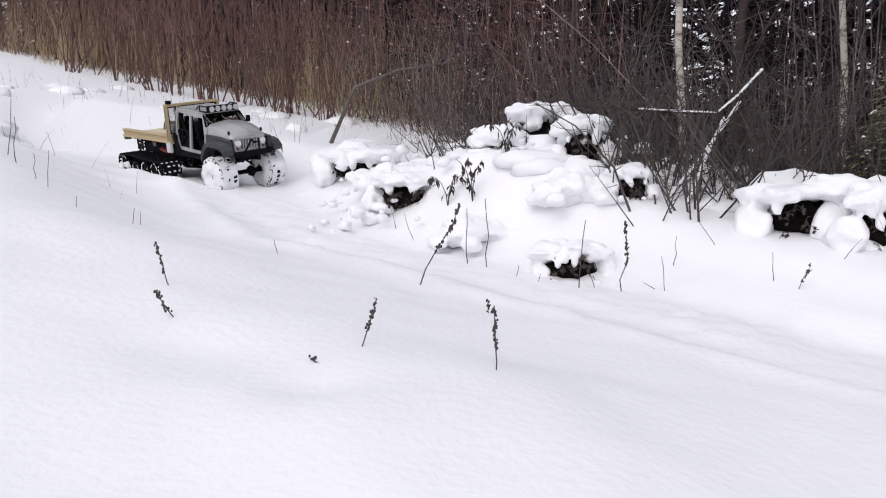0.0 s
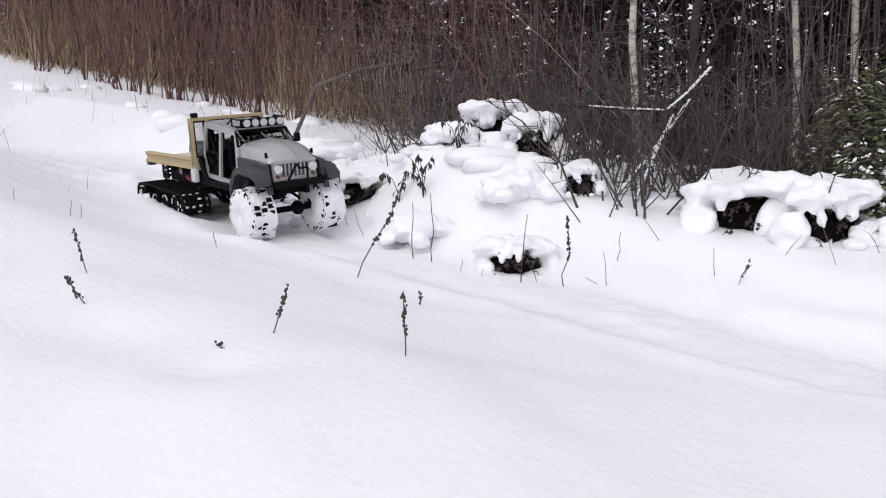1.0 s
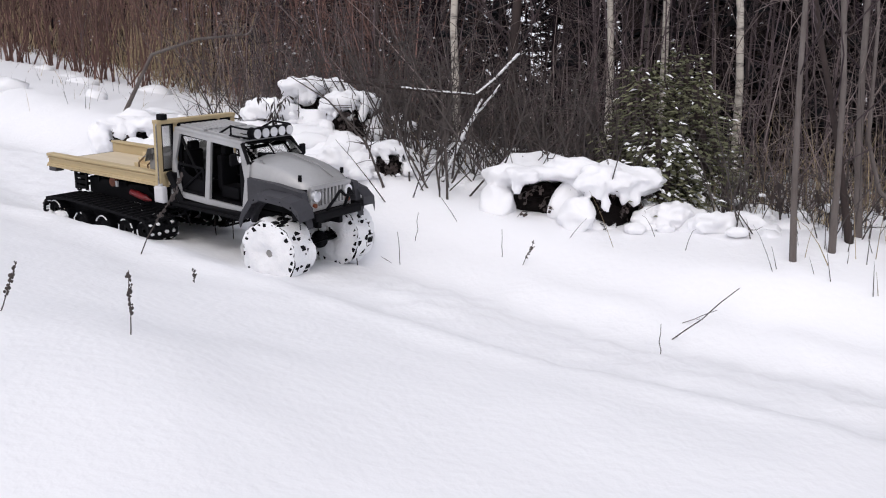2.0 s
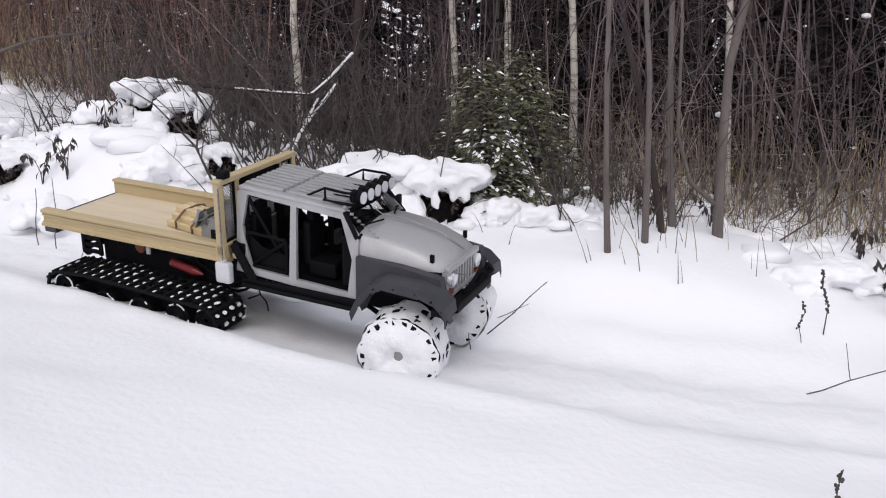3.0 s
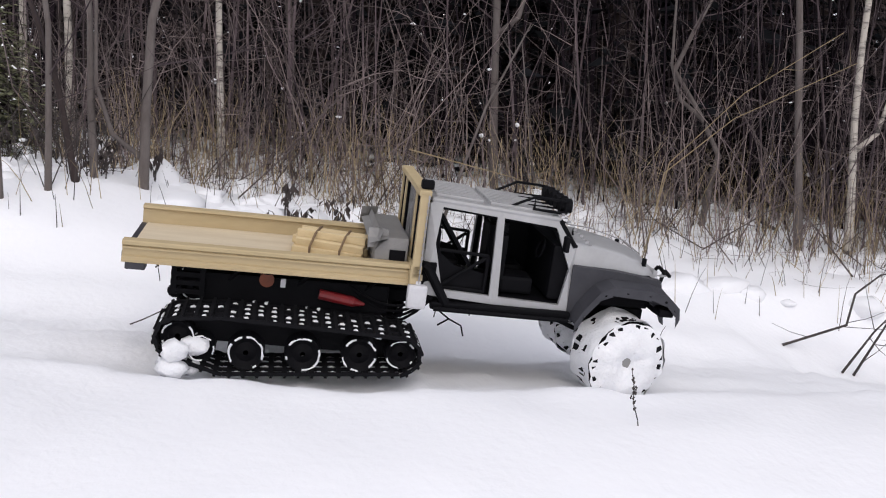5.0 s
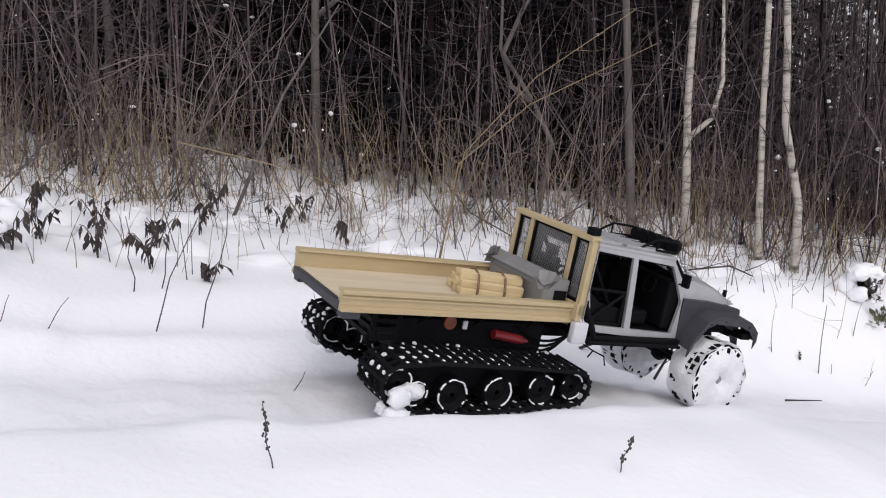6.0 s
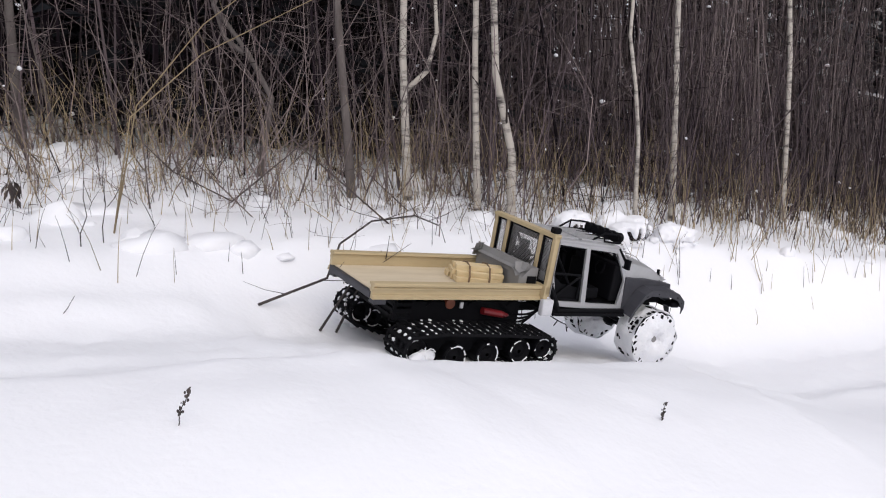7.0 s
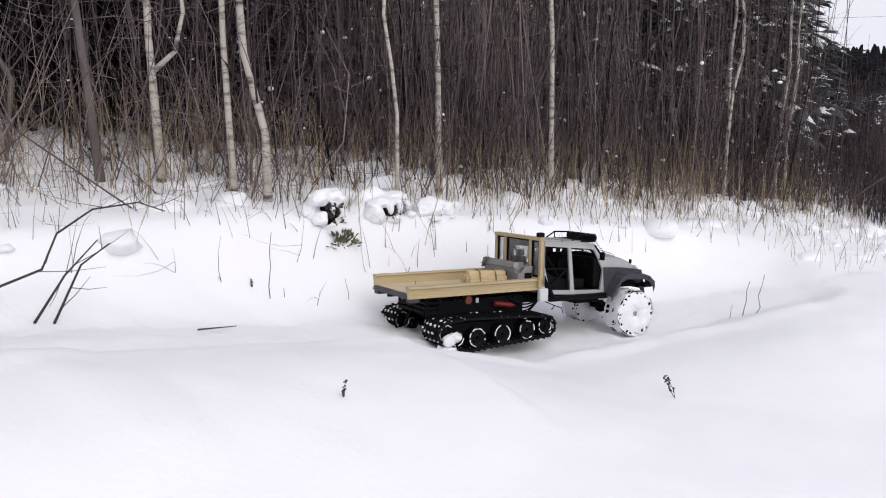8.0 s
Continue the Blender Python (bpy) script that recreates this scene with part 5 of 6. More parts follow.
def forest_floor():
    """A dark sheet over the snow, added for the shade under the trees."""
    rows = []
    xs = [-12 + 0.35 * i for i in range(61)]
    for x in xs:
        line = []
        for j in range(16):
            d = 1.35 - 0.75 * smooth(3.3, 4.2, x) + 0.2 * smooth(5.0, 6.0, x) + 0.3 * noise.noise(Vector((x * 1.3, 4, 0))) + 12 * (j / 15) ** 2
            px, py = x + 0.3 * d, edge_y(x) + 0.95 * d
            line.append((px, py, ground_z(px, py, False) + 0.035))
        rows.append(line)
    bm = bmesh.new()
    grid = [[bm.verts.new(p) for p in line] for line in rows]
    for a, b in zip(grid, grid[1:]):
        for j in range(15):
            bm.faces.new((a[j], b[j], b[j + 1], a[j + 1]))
    tagged(part("forest_floor", bm, FLOOR_SHADE, smooth=True), "dark sheet for the shade under the trees", "litter", kind="structure")


def lumps_and_brush():
    """Uneven lumps of snow over tussocks, and low bare brush between the heaps."""
    rnd = random.Random(14)
    bm = bmesh.new()
    spots = []
    for _ in range(260):
        x = rnd.uniform(1.5, 8.3)
        spots.append((x, edge_y(x) - rnd.uniform(-0.45, 0.75), 0.02 + 0.065 * rnd.random() ** 1.5))
    for _ in range(120):
        x = rnd.uniform(-0.7, 1.5)
        spots.append((x, min(edge_y(x), 3.6) - rnd.uniform(-0.1, 0.85), rnd.uniform(0.018, 0.06)))
    for _ in range(110):
        x = rnd.uniform(0.9, 3.6)
        spots.append((x, edge_y(x) + rnd.uniform(0.0, 0.9), 0.02 + 0.06 * rnd.random() ** 1.5))
    for _ in range(22):
        spots.append((rnd.uniform(-3.0, -0.4), rnd.uniform(4.2, 7.5), rnd.uniform(0.04, 0.08)))
    for k, (x, y, r) in enumerate(spots):
        if near_trail(x, y)[0] < 0.42:
            continue
        blob(bm, (x, y, ground_z(x, y) - r * 0.25), r, (rnd.uniform(1.0, 2.3), rnd.uniform(1.0, 1.7), rnd.uniform(0.45, 0.95)), 0.45, 1.7, 2, k)
    for k in range(240):                         # balls of snow borne up by brush
        x = rnd.uniform(-0.45, 1.75)
        y = min(edge_y(x), 3.5) - rnd.uniform(-0.25, 0.55)
        r = 0.007 + 0.020 * rnd.random() ** 2
        blob(bm, (x, y, ground_z(x, y) + rnd.uniform(-0.005, 0.075)), r, (rnd.uniform(0.9, 1.6), rnd.uniform(0.9, 1.5), rnd.uniform(0.7, 1.0)), 0.4, 1.9, 2, k + 0.5)
    tagged(part("snow_lumps", bm, SNOW, smooth=True), "rounded lumps of snow over tussocks", "snow", kind="stuff")
    rows = []
    for _ in range(120):
        cx = rnd.uniform(-0.3, 1.75)
        cy = min(edge_y(cx), 3.7) - rnd.uniform(-0.3, 0.75)
        if near_trail(cx, cy)[0] < 0.5:
            continue
        for _ in range(rnd.randrange(3, 13)):
            x, y = cx + rnd.gauss(0, 0.05), cy + rnd.gauss(0, 0.05)
            z, h, a = ground_z(x, y) - 0.02, 0.05 + 0.4 * rnd.random() ** 1.8, rnd.uniform(0, 6.28)
            l = h * rnd.uniform(0.0, 0.9)
            rows.append(((x, y, z), (x + math.cos(a) * l, y + math.sin(a) * l, z + h), [rnd.gauss(0, 0.05) * h for _ in range(3)], rnd.uniform(0.0014, 0.0036)))
    for _ in range(38):
        cx, cy = rnd.uniform(0.5, 1.4), rnd.uniform(2.62, 3.15)
        for _ in range(rnd.randrange(3, 9)):
            x, y = cx + rnd.gauss(0, 0.05), cy + rnd.gauss(0, 0.05)
            z, h, a = ground_z(x, y) - 0.02, rnd.uniform(0.12, 0.5), rnd.uniform(0, 6.28)
            l = h * rnd.uniform(0.1, 1.1)
            rows.append(((x, y, z), (x + math.cos(a) * l, y + math.sin(a) * l, z + h), [rnd.gauss(0, 0.07) * h for _ in range(3)], rnd.uniform(0.0022, 0.005)))
    rows += twigs_on(rnd, rows, 2600, 0.3, 1.0, (0.03, 0.13), 0.4, 0.5)
    stems("low_brush", rows, WEED, "low bare brush sticking out of snow", "brush")


def far_wood():
    """The far side of the valley."""
    rnd = random.Random(5)
    bm = bmesh.new()
    for k in range(700):
        a = radians(rnd.uniform(-30, 40))
        d = rnd.uniform(45, 75)
        x, y = 2 + math.cos(a) * d, -1 + math.sin(a) * d
        z = ground_z(x, y, False)
        h = max(0.8, (0.9 - z) * rnd.uniform(0.7, 1.0))
        w = rnd.uniform(0.5, 1.1)
        for j in range(4):
            bmesh.ops.create_cone(bm, cap_ends=False, segments=6, radius1=w * (1 - j * 0.2), radius2=0.05, depth=h * 0.42, matrix=Matrix.Translation((x + rnd.uniform(-0.2, 0.2), y, z + h * (0.18 + 0.2 * j))))
    rough_up(bm, 0.25, 1.5)
    tagged(part("far_wood", bm, NEEDLE), "distant dark wood across the valley", "trees", kind="stuff")


thicket()
osier_bushes()
sparse_grass()
bare_trees()
conifers()
snowy_shrub(1.33, 2.47, 0.22, 0.13)
forest_floor()
lumps_and_brush()
far_wood()


# ---- snow heaps, brush and weeds ----
def snow_heap(x, y, w, h, hollow, seed, label):
    """A cushion of snow; hollow: over brushwood and a near-black shade lump, with an open mouth towards the meadow."""
    rnd = random.Random(seed)
    t = tagged(new("snow_heap"), label, "snow heap", "snow heaps at wood's edge")
    z = ground_z(x, y) - 0.01
    t.location = (x, y, z)
    t.rotation_euler = (0, 0, rnd.uniform(-0.3, 0.3))
    bm = bmesh.new()
    lift = h * 0.50 if hollow else -h * 0.15
    n = 9 if hollow else 6
    for k in range(n):                           # lobes side by side make the cap
        u = (k + 0.5) / n - 0.5
        r = w * rnd.uniform(0.17, 0.30)
        blob(bm, (u * w * 0.95, rnd.uniform(-0.20, 0.16) * w, lift + (h - lift) * (0.42 - 0.7 * u * u) * rnd.uniform(0.6, 1.25)), r, (1.1, 1.0, max(0.45, min(0.85, (h - lift) / w * 1.4))), 0.45, 1.9, 3, seed + k)
    if hollow:
        for s in (-1, 1):                        # shoulders that reach the ground on both sides
            blob(bm, (s * w * rnd.uniform(0.46, 0.6), 0.02 * w, h * 0.15), w * rnd.uniform(0.18, 0.27), (0.9, 1.2, 1.0), 0.35, 1.5, 3, seed + 20 + s)
        blob(bm, (0, w * 0.42, h * 0.25), w * 0.5, (1.3, 0.7, 0.85), 0.3, 1.6, 3, seed + 30)
        for k in range(4):                       # tongues that droop over the mouth
            u = rnd.uniform(-0.4, 0.4)
            blob(bm, (u * w, -0.26 * w, lift + rnd.uniform(-0.16, 0.05) * h), w * rnd.uniform(0.06, 0.11), (0.9, 0.8, 1.5), 0.35, 1.8, 2, seed + 40 + k)
    for k in range(8):                           # small lumps that slid off
        a = rnd.uniform(0, 6.28)
        blob(bm, (math.cos(a) * w * 0.6, math.sin(a) * w * 0.5, 0.0), w * rnd.uniform(0.05, 0.13), (1.3, 1.2, 0.8), 0.4, 1.6, 2, seed + 60 + k)
    cushion = part("snow_cushion", bm, SNOW, t, smooth=True)
    fuse = cushion.modifiers.new("fuse", "REMESH")
    fuse.mode, fuse.voxel_size, fuse.use_smooth_shade = "VOXEL", max(0.005, w * 0.026), True
    soft = cushion.modifiers.new("soften", "SMOOTH")
    soft.factor, soft.iterations = 0.5, 2
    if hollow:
        # a near-black lump fills the mouth in place of shade
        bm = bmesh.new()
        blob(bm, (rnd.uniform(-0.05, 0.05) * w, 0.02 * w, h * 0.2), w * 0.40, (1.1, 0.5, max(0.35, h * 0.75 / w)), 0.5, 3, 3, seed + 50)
        part("dark_core", bm, HOLLOW_SHADE, t, "near-black lump for the shade in the hollow")
        bm = bmesh.new()
        for k in range(26):
            a = rnd.uniform(-1, 1)
            p = Vector((a * w * 0.35, -0.16 * w + rnd.uniform(-0.05, 0.1) * w, rnd.uniform(0.0, 0.5) * h))
            d = Vector((rnd.gauss(0, 0.6), -rnd.uniform(0.2, 1), rnd.gauss(-0.2, 0.5))).normalized() * rnd.uniform(0.12, 0.26) * w
            tube(bm, [p, p + d * 0.5 + Vector((0, 0, 0.01)), p + d], 0.0016, 4, 0.0007)
            for j in range(3):
                c = p + d * rnd.uniform(0.3, 1)
                e = Vector((rnd.gauss(0, 1), rnd.gauss(0, 1), rnd.gauss(0, 1))).normalized() * 0.012
                f = e.cross(d).normalized() * 0.006
                bm.faces.new([bm.verts.new(v) for v in (c, c + e * 0.5 + f, c + e, c + e * 0.5 - f)])
        part("brushwood", bm, LEAF, t)
    return t


def heaps():
    smooth_l, hollow_l = "smooth rounded heap of fresh snow", "snow-capped heap with a dark hollow beneath"
    for k, (x, y, w, h, o) in enumerate((
            (0.34, 2.45, 0.17, 0.125, 1), (0.47, 2.98, 0.15, 0.17, 1), (0.37, 3.22, 0.2, 0.17, 1), (-0.12, 3.15, 0.20, 0.13, 1), (-0.35, 3.75, 0.26, 0.12, 1),
            (-0.18, 3.4, 0.24, 0.12, 0), (0.12, 2.78, 0.24, 0.10, 0), (0.56, 2.7, 0.11, 0.11, 1), (0.40, 2.75, 0.2, 0.12, 0), (0.2, 3.15, 0.16, 0.22, 0))):
        snow_heap(x, y, w, h, o, 10 + 7 * k, hollow_l if o else smooth_l)
    for k, (x, y, w, h, o) in enumerate((
            (1.02, 2.52, 0.28, 0.17, 1), (1.17, 2.40, 0.22, 0.20, 1), (1.32, 2.36, 0.18, 0.10, 0), (4.58, 1.10, 0.12, 0.13, 1), (4.82, 1.04, 0.17, 0.09, 1),
            (5.02, 0.98, 0.14, 0.09, 0), (2.50, 1.78, 0.13, 0.08, 0), (1.98, 1.80, 0.22, 0.08, 0), (1.45, 2.24, 0.19, 0.08, 0), (2.2, 2.1, 0.15, 0.07, 0))):
        snow_heap(x, y, w, h, o, 210 + 7 * k, hollow_l if o else smooth_l)


def evergreen_tuft(x, y):
    rnd = random.Random(4)
    t = tagged(new("evergreen_shrub"), "small dark green shrub capped with snow", "shrub")
    t.location = (x, y, ground_z(x, y) - 0.01)
    bm = bmesh.new()
    for k in range(170):
        a, e = rnd.uniform(0, 6.28), rnd.uniform(0.2, 1.4)
        d = Vector((math.cos(a) * math.cos(e), math.sin(a) * math.cos(e), math.sin(e)))
        c = d * rnd.uniform(0.02, 0.062)
        s = d.cross(Vector((rnd.gauss(0, 1), rnd.gauss(0, 1), 1))).normalized() * 0.0045
        v = [bm.verts.new(p) for p in (c, c + d * 0.009 + s, c + d * 0.020, c + d * 0.009 - s)]
        bm.faces.new(v)
    part("leaves", bm, PINE, t)


def weed(x, y, dx, dy, dz, seeds, k):
    """A dry stalk; seeds: its upper part is thick with seed cases."""
    rnd = random.Random(k)
    t = tagged(new("weed_stalk"), "dry dark weed stalk with knobbly seed head" if seeds else "thin dry brown weed stalk in snow", "weed", "dry weed stalks")
    t.location = (x, y, ground_z(x, y) - 0.015)
    ln = math.sqrt(dx * dx + dy * dy + dz * dz)
    pts = [Vector((dx, dy, dz + 0.015)) * s + Vector((rnd.gauss(0, 0.02), rnd.gauss(0, 0.02), 0)) * ln * math.sin(math.pi * s) * (2 if s > 0 else 0) for s in (0, 0.25, 0.5, 0.75, 1)]
    r = 0.0011 if ln < 0.13 else 0.0016
    part("stalk", tube(bmesh.new(), pts, r, 5, r * 0.6), WEED, t)
    if seeds:
        bm = bmesh.new()
        for j in range(int(18 + ln * 160)):
            s = rnd.uniform(0.42, 1.0)
            i = min(3, int(s * 4))
            p = pts[i].lerp(pts[i + 1], s * 4 - i)
            q = rnd.uniform(0.0011, 0.0026) * (1 if ln < 0.13 else 1.4)
            blob(bm, p + Vector((rnd.gauss(0, 1), rnd.gauss(0, 1), rnd.gauss(0, 1))) * 0.0018, q, (1, 1, 1.3), 0.3, 2, 1, j)
        part("seed_head", bm, WEED, t)


def weeds():
    near = [(-0.48, 1.59, -0.02, -0.01, 0.076, 1), (-0.42, 1.42, -0.03, -0.01, 0.043, 1), (-0.06, 2.08, 0.10, 0.0, 0.186, 1), (-0.13, 1.34, 0.03, 0.0, 0.072, 1), (0.07, 1.27, 0.0, 0.0, 0.092, 1), (0.09, 1.85, 0.0, 0.0, 0.027, 1),
            (-0.41, 2.26, -0.01, 0.0, 0.039, 0), (-0.17, 1.26, -0.02, 0.0, 0.006, 1), (0.34, 2.28, 0.02, 0.0, 0.17, 0), (0.39, 2.3, -0.03, 0.0, 0.065, 0), (0.19, 2.4, 0.01, 0.0, 0.030, 0), (0.24, 2.33, 0.01, 0.0, 0.017, 0)]
    back = [(0.12, 2.5, 0.0, 0.0, 0.19, 0), (0.07, 2.55, 0.0, 0.0, 0.155, 0), (-0.09, 2.9, -0.03, 0.0, 0.088, 0), (-0.15, 3.0, -0.03, 0.0, 0.102, 0), (0.45, 2.28, 0.01, 0.0, 0.18, 1), (0.82, 2.25, 0.0, 0.0, 0.072, 0), (0.86, 2.2, 0.03, -0.01, 0.063, 1),
            (0.61, 2.40, 0.01, 0.0, 0.078, 0), (0.74, 2.44, -0.05, 0.01, 0.064, 0), (0.56, 2.3, -0.05, 0.01, 0.015, 0), (0.56, 2.3, 0.12, -0.03, 0.0, 0), (0.56, 2.28, -0.01, 0.0, 0.088, 0)]
    field = [(-1.45, 3.06, 0.02, 0.01, 0.187, 0), (-1.34, 2.89, 0.0, 0.0, 0.145, 0), (-1.17, 2.63, 0.0, 0.0, 0.073, 0), (-1.11, 2.57, 0.01, 0.0, 0.103, 0), (-0.95, 2.37, 0.0, 0.0, 0.029, 0), (-0.83, 2.50, 0.0, 0.0, 0.039, 0), (-0.79, 2.31, 0.01, 0.0, 0.040, 0)]
    middle = [(1.02, 1.66, 0.0, 0.0, 0.059, 0), (1.08, 1.79, 0.13, -0.08, 0.121, 0), (1.11, 1.84, 0.09, -0.05, 0.034, 0), (1.12, 1.86, 0.06, -0.03, 0.0, 0), (1.64, 1.45, 0.16, -0.13, 0.07, 0), (1.78, 1.45, -0.01, 0.01, 0.075, 0), (2.03, 1.38, 0.02, -0.02, 0.054, 0),
              (1.76, 1.59, 0.0, 0.0, 0.095, 1), (1.82, 1.60, 0.0, 0.0, 0.147, 1), (1.230, 0.806, 0.01, 0.0, 0.088, 1), (2.234, 0.524, -0.01, 0.01, 0.088, 1), (2.726, 0.380, 0.02, -0.01, 0.056, 1), (2.45, 0.95, 0.02, -0.03, 0.041, 0), (3.02, 1.40, 0.01, -0.02, 0.163, 0)]
    ahead = [(2.69, 1.30, -0.01, 0.01, 0.053, 0), (2.32, 1.48, -0.01, 0.0, 0.169, 0), (2.31, 1.30, 0.09, -0.03, 0.235, 0), (2.41, 1.30, 0.06, -0.02, 0.270, 0), (2.38, 1.48, 0.04, -0.01, 0.169, 0), (4.27, 1.01, 0.0, 0.0, 0.030, 0), (2.10, 1.32, 0.05, -0.01, 0.060, 0),
             (2.86, 1.14, 0.03, -0.01, 0.033, 0), (4.55, 0.75, 0.02, -0.04, 0.162, 0), (3.09, 1.43, 0.01, -0.01, 0.206, 0), (4.22, 1.02, 0.01, -0.01, 0.210, 0), (4.62, 0.84, 0.03, -0.04, 0.144, 0)]
    last = [(5.55, 0.02, 0.0, -0.01, 0.052, 0), (5.60, -0.01, 0.01, -0.02, 0.134, 0), (5.61, -0.05, 0.01, -0.03, 0.151, 0), (4.534, -0.210, -0.01, 0.03, 0.066, 1), (4.546, -0.204, -0.02, 0.03, 0.060, 1), (3.618, 0.140, 0.01, -0.01, 0.036, 1), (4.18, 1.06, 0.0, 0.0, 0.027, 1), (4.48, 0.92, -0.01, 0.01, 0.077, 0)]
    for k, row in enumerate(near + back + field + middle + ahead + last):
        weed(*row, 500 + k)


def branch(pts, r, label, snow=False, twigs=0, seed=0, material=BROWNBARK, r_end=None):
    """A fallen or bent branch, with side twigs, and snow along its top."""
    rnd = random.Random(seed)
    t = tagged(new("fallen_branch"), label, "branch", "branches at wood's edge")
    pts = [Vector(p) for p in pts]
    t.location = pts[0]
    loc = [p - pts[0] for p in pts]
    part("stem", tube(bmesh.new(), loc, r, 6, r_end or r * 0.4), material, t, smooth=True)
    if twigs:
        for k in range(twigs):
            bm = bmesh.new()
            i = rnd.randrange(len(loc) - 1)
            p = loc[i].lerp(loc[i + 1], rnd.random())
            d = Vector((rnd.gauss(0, 1), rnd.gauss(0, 1), rnd.uniform(-0.2, 1))).normalized() * rnd.uniform(0.05, 0.2)
            tube(bm, [p, p + d * 0.5, p + d + Vector((0, 0, 0.01))], r * 0.35, 4, r * 0.12)
            part("side_twig", bm, material, t)
    if snow:
        bm = bmesh.new()
        for a, b in zip(loc, loc[1:]):
            n = max(2, int((b - a).length / (r * 0.45)))
            for k in range(n):
                if noise.noise(Vector((k * 0.5, seed, a.x * 9))) > -0.3:
                    blob(bm, a.lerp(b, (k + rnd.random()) / n) + Vector((0, 0, r * 0.8)), r * rnd.uniform(0.7, 1.15), (1.2, 1.2, 0.7), 0.4, 2, 1, k)
        part("snow_line", bm, SNOW, t, "snow lying along the top", smooth=True)
    return t


def branches():
    gz = ground_z
    branch([(0.44, 2.9, 0.71), (0.62, 2.84, 0.685)], 0.0055, "bare end of a fallen branch", False, 9, 21, BROWNBARK, 0.005)
    branch([(0.62, 2.84, 0.685), (0.74, 2.81, 0.672), (0.85, 2.80, 0.665), (0.91, 2.79, 0.715), (0.98, 2.78, 0.79)], 0.005, "grey fallen branch with a line of snow", True, 14, 1, BROWNBARK)
    branch([(0.68, 2.72, gz(0.68, 2.72)), (0.80, 2.8, 0.53), (0.94, 2.86, 0.70)], 0.0058, "slanting grey branch with snow on it", True, 9, 2, BROWNBARK)
    branch([(0.73, 2.7, gz(0.73, 2.7)), (0.80, 2.75, 0.53), (0.87, 2.8, 0.65)], 0.005, "slanting grey branch with snow on it", True, 9, 3, BROWNBARK)
    branch([(-0.55, 4.6, gz(-0.55, 4.6)), (-0.42, 4.6, 0.95), (-0.2, 4.6, 1.03), (0.05, 4.6, 1.06)], 0.012, "pale bent branch leaning from brush", False, 5, 4, GREYBARK)
    branch([(1.15, 2.9, gz(1.15, 2.9)), (1.5, 2.75, 0.55), (1.75, 2.7, 0.42)], 0.008, "thin brown branch drooping to snow", False, 10, 6)
    # bent reeds and the tall stems that lean out of the wood
    branch([(3.15, 1.50, gz(3.15, 1.5)), (3.20, 1.47, 0.30), (3.35, 1.35, 0.46), (3.62, 1.15, 0.62)], 0.0026, "long pale reed bent over the snow", False, 4, 7, STRAW)
    branch([(3.16, 1.52, gz(3.16, 1.52)), (3.22, 1.47, 0.33), (3.33, 1.3, 0.53), (3.48, 1.1, 0.69)], 0.0024, "long pale reed bent over the snow", False, 4, 8, STRAW)
    branch([(2.75, 2.0, gz(2.75, 2.0)), (2.95, 2.05, 0.5), (3.2, 2.15, 0.8)], 0.006, "leaning grey stem with snow-free bark", False, 3, 9, GREYBARK)
    branch([(3.35, 2.3, gz(3.35, 2.3)), (3.28, 2.25, 0.4), (3.2, 2.2, 0.75)], 0.005, "leaning grey stem with snow-free bark", False, 3, 10, GREYBARK)
    branch([(2.55, 1.85, 0.36), (2.85, 1.75, 0.28), (3.1, 1.7, 0.18)], 0.002, "pale broken reed lying across grass", False, 0, 11, STRAW)
    # dark branches lying on the snow beside the trail
    branch([(3.35, 1.14, gz(3.35, 1.14)), (3.50, 1.05, -0.11), (3.56, 1.07, -0.03), (3.66, 1.06, 0.02), (3.76, 1.0, 0.03), (3.82, 0.97, 0.0)], 0.0042, "dark bent branch arching out of snow", False, 8, 12, WEED)
    branch([(3.45, 1.02, gz(3.45, 1.02)), (3.52, 0.98, -0.12), (3.6, 0.95, -0.04)], 0.004, "dark forked twig lying on snow", False, 3, 13, WEED)
    branch([(3.50, 1.02, gz(3.5, 1.02)), (3.56, 0.97, -0.10), (3.62, 0.93, -0.05)], 0.004, "dark forked twig lying on snow", False, 3, 14, WEED)
    branch([(3.80, 0.84, gz(3.8, 0.84) + 0.004), (3.9, 0.80, gz(3.9, 0.8) + 0.02)], 0.003, "short dark twig lying on snow", False, 0, 15, WEED)


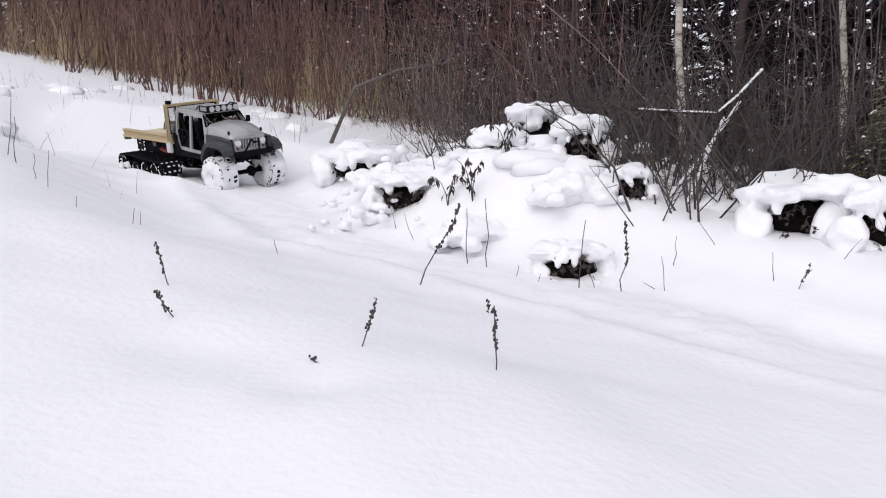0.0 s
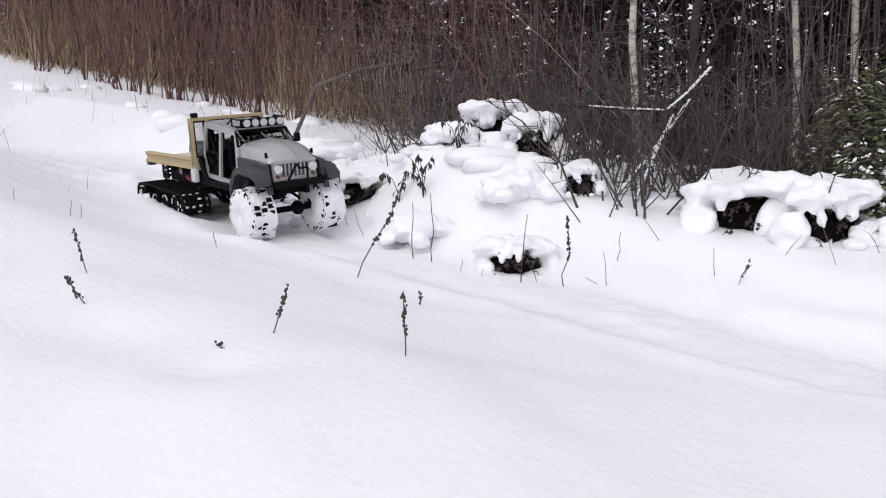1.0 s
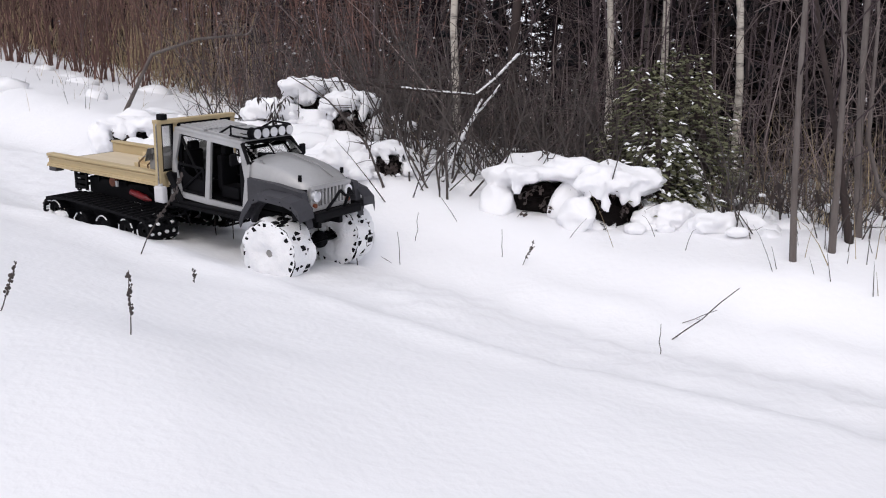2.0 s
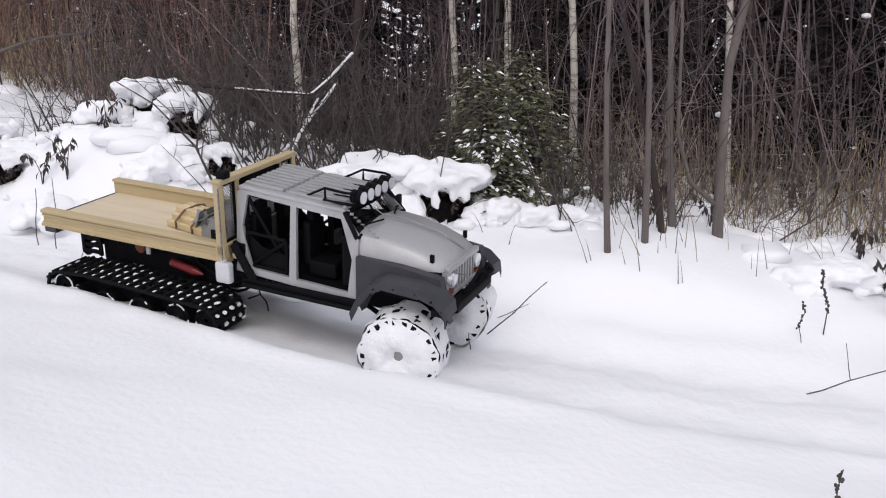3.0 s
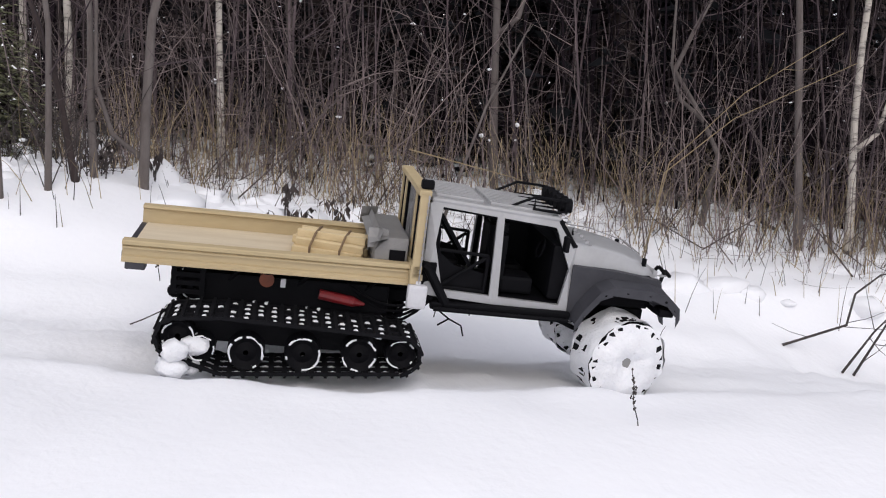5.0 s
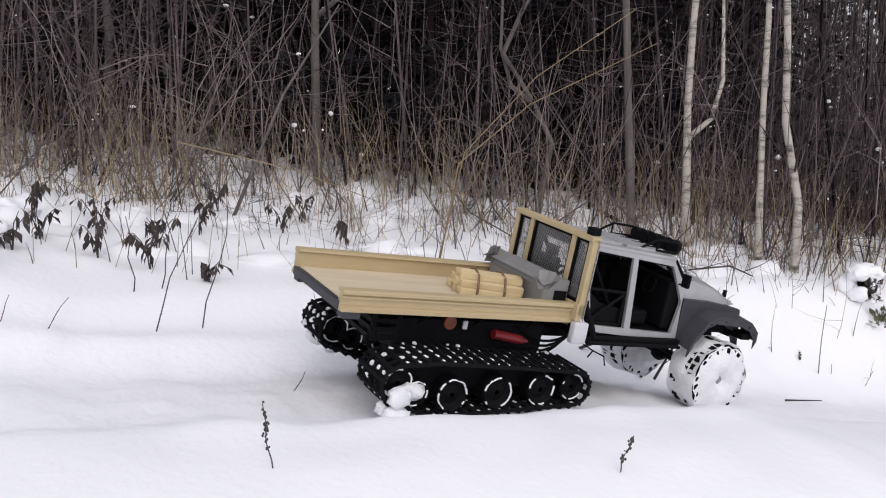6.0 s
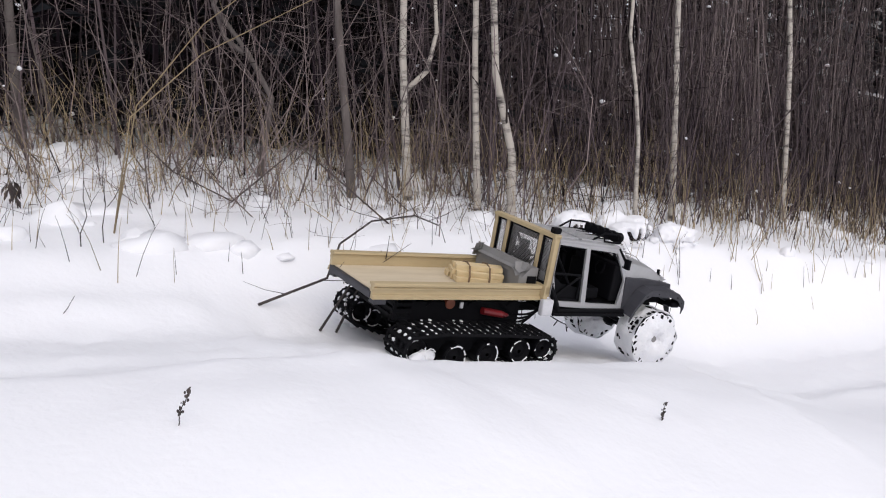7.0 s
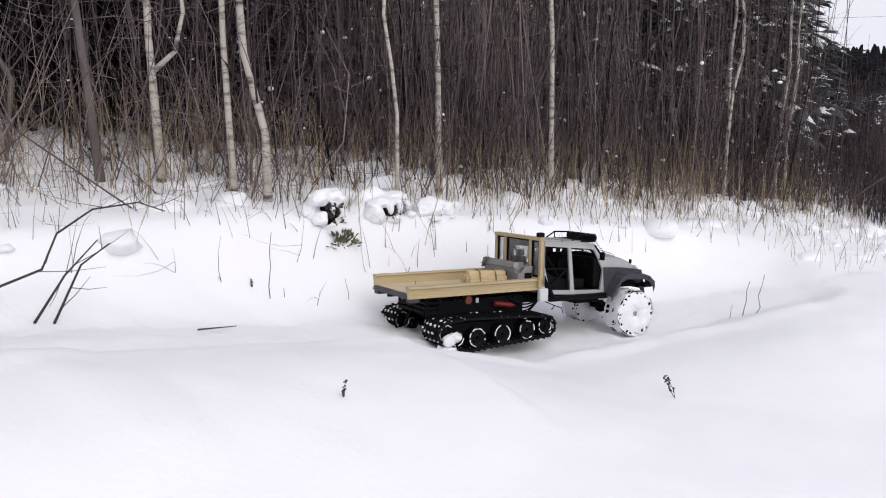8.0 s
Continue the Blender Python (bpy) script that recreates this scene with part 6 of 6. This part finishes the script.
def leafy_weed(x, y, h, seed):
    """A drooping withered plant with hanging leaves."""
    rnd = random.Random(seed)
    t = tagged(new("withered_plant"), "withered brown plant with limp hanging leaves", "weed", "withered plants")
    t.location = (x, y, ground_z(x, y) - 0.01)
    for j in range(3):
        a = rnd.uniform(0, 6.28)
        pts = [Vector((math.cos(a) * h * 0.35 * s * s, math.sin(a) * h * 0.35 * s * s, h * (s - 0.25 * s ** 3) * rnd.uniform(0.9, 1.0))) for s in (0, 0.3, 0.6, 0.85, 1.0)]
        st = part("stem", tube(bmesh.new(), pts, 0.0018, 5, 0.0008), WEED, t)
        bm = bmesh.new()
        for k in range(9):
            i = rnd.randrange(1, 4)
            p = pts[i].lerp(pts[i + 1], rnd.random())
            w, l = rnd.uniform(0.003, 0.008), rnd.uniform(0.015, 0.04)
            o = Vector((rnd.gauss(0, 0.007), rnd.gauss(0, 0.007), 0))
            g = Vector((rnd.gauss(0, 1), rnd.gauss(0, 1), 0)).normalized()
            v = [bm.verts.new(q) for q in (p, p + o + g * w - Vector((0, 0, l * 0.4)), p + o * 1.5 - Vector((0, 0, l)), p + o - g * w - Vector((0, 0, l * 0.45)), p + o * 1.3 + g.cross(Vector((0, 0, 1))) * w * 0.6 - Vector((0, 0, l * 0.5)))]
            for f in ((0, 1, 4), (1, 2, 4), (2, 3, 4), (3, 0, 4)):
                bm.faces.new([v[q] for q in f])
        part("leaves", bm, LEAF, st)


def withered():
    rnd = random.Random(31)
    for k, (x, y, h) in enumerate(((1.86, 1.36, 0.14), (1.94, 1.42, 0.11), (1.62, 2.3, 0.17), (1.78, 2.3, 0.15), (1.5, 2.4, 0.17), (1.9, 2.2, 0.15), (0.1, 2.95, 0.2), (0.02, 3.0, 0.16), (0.22, 3.0, 0.18),
                                    (2.2, 1.85, 0.12), (2.3, 1.7, 0.13), (2.98, 2.0, 0.14), (2.5, 1.5, 0.08), (2.75, 2.1, 0.14), (0.98, 2.62, 0.16), (1.28, 2.5, 0.2), (2.2, 1.95, 0.17), (2.35, 1.9, 0.15), (2.5, 1.8, 0.12), (1.7, 2.2, 0.15), (2.4, 1.62, 0.14), (2.05, 1.62, 0.12), (2.45, 1.72, 0.15), (2.12, 1.75, 0.14), (2.62, 1.9, 0.15), (2.85, 1.85, 0.13), (3.0, 1.75, 0.12))):
        leafy_weed(x, y, h, 700 + k)


heaps()
evergreen_tuft(4.57, 1.03)
weeds()
branches()
withered()


motions()
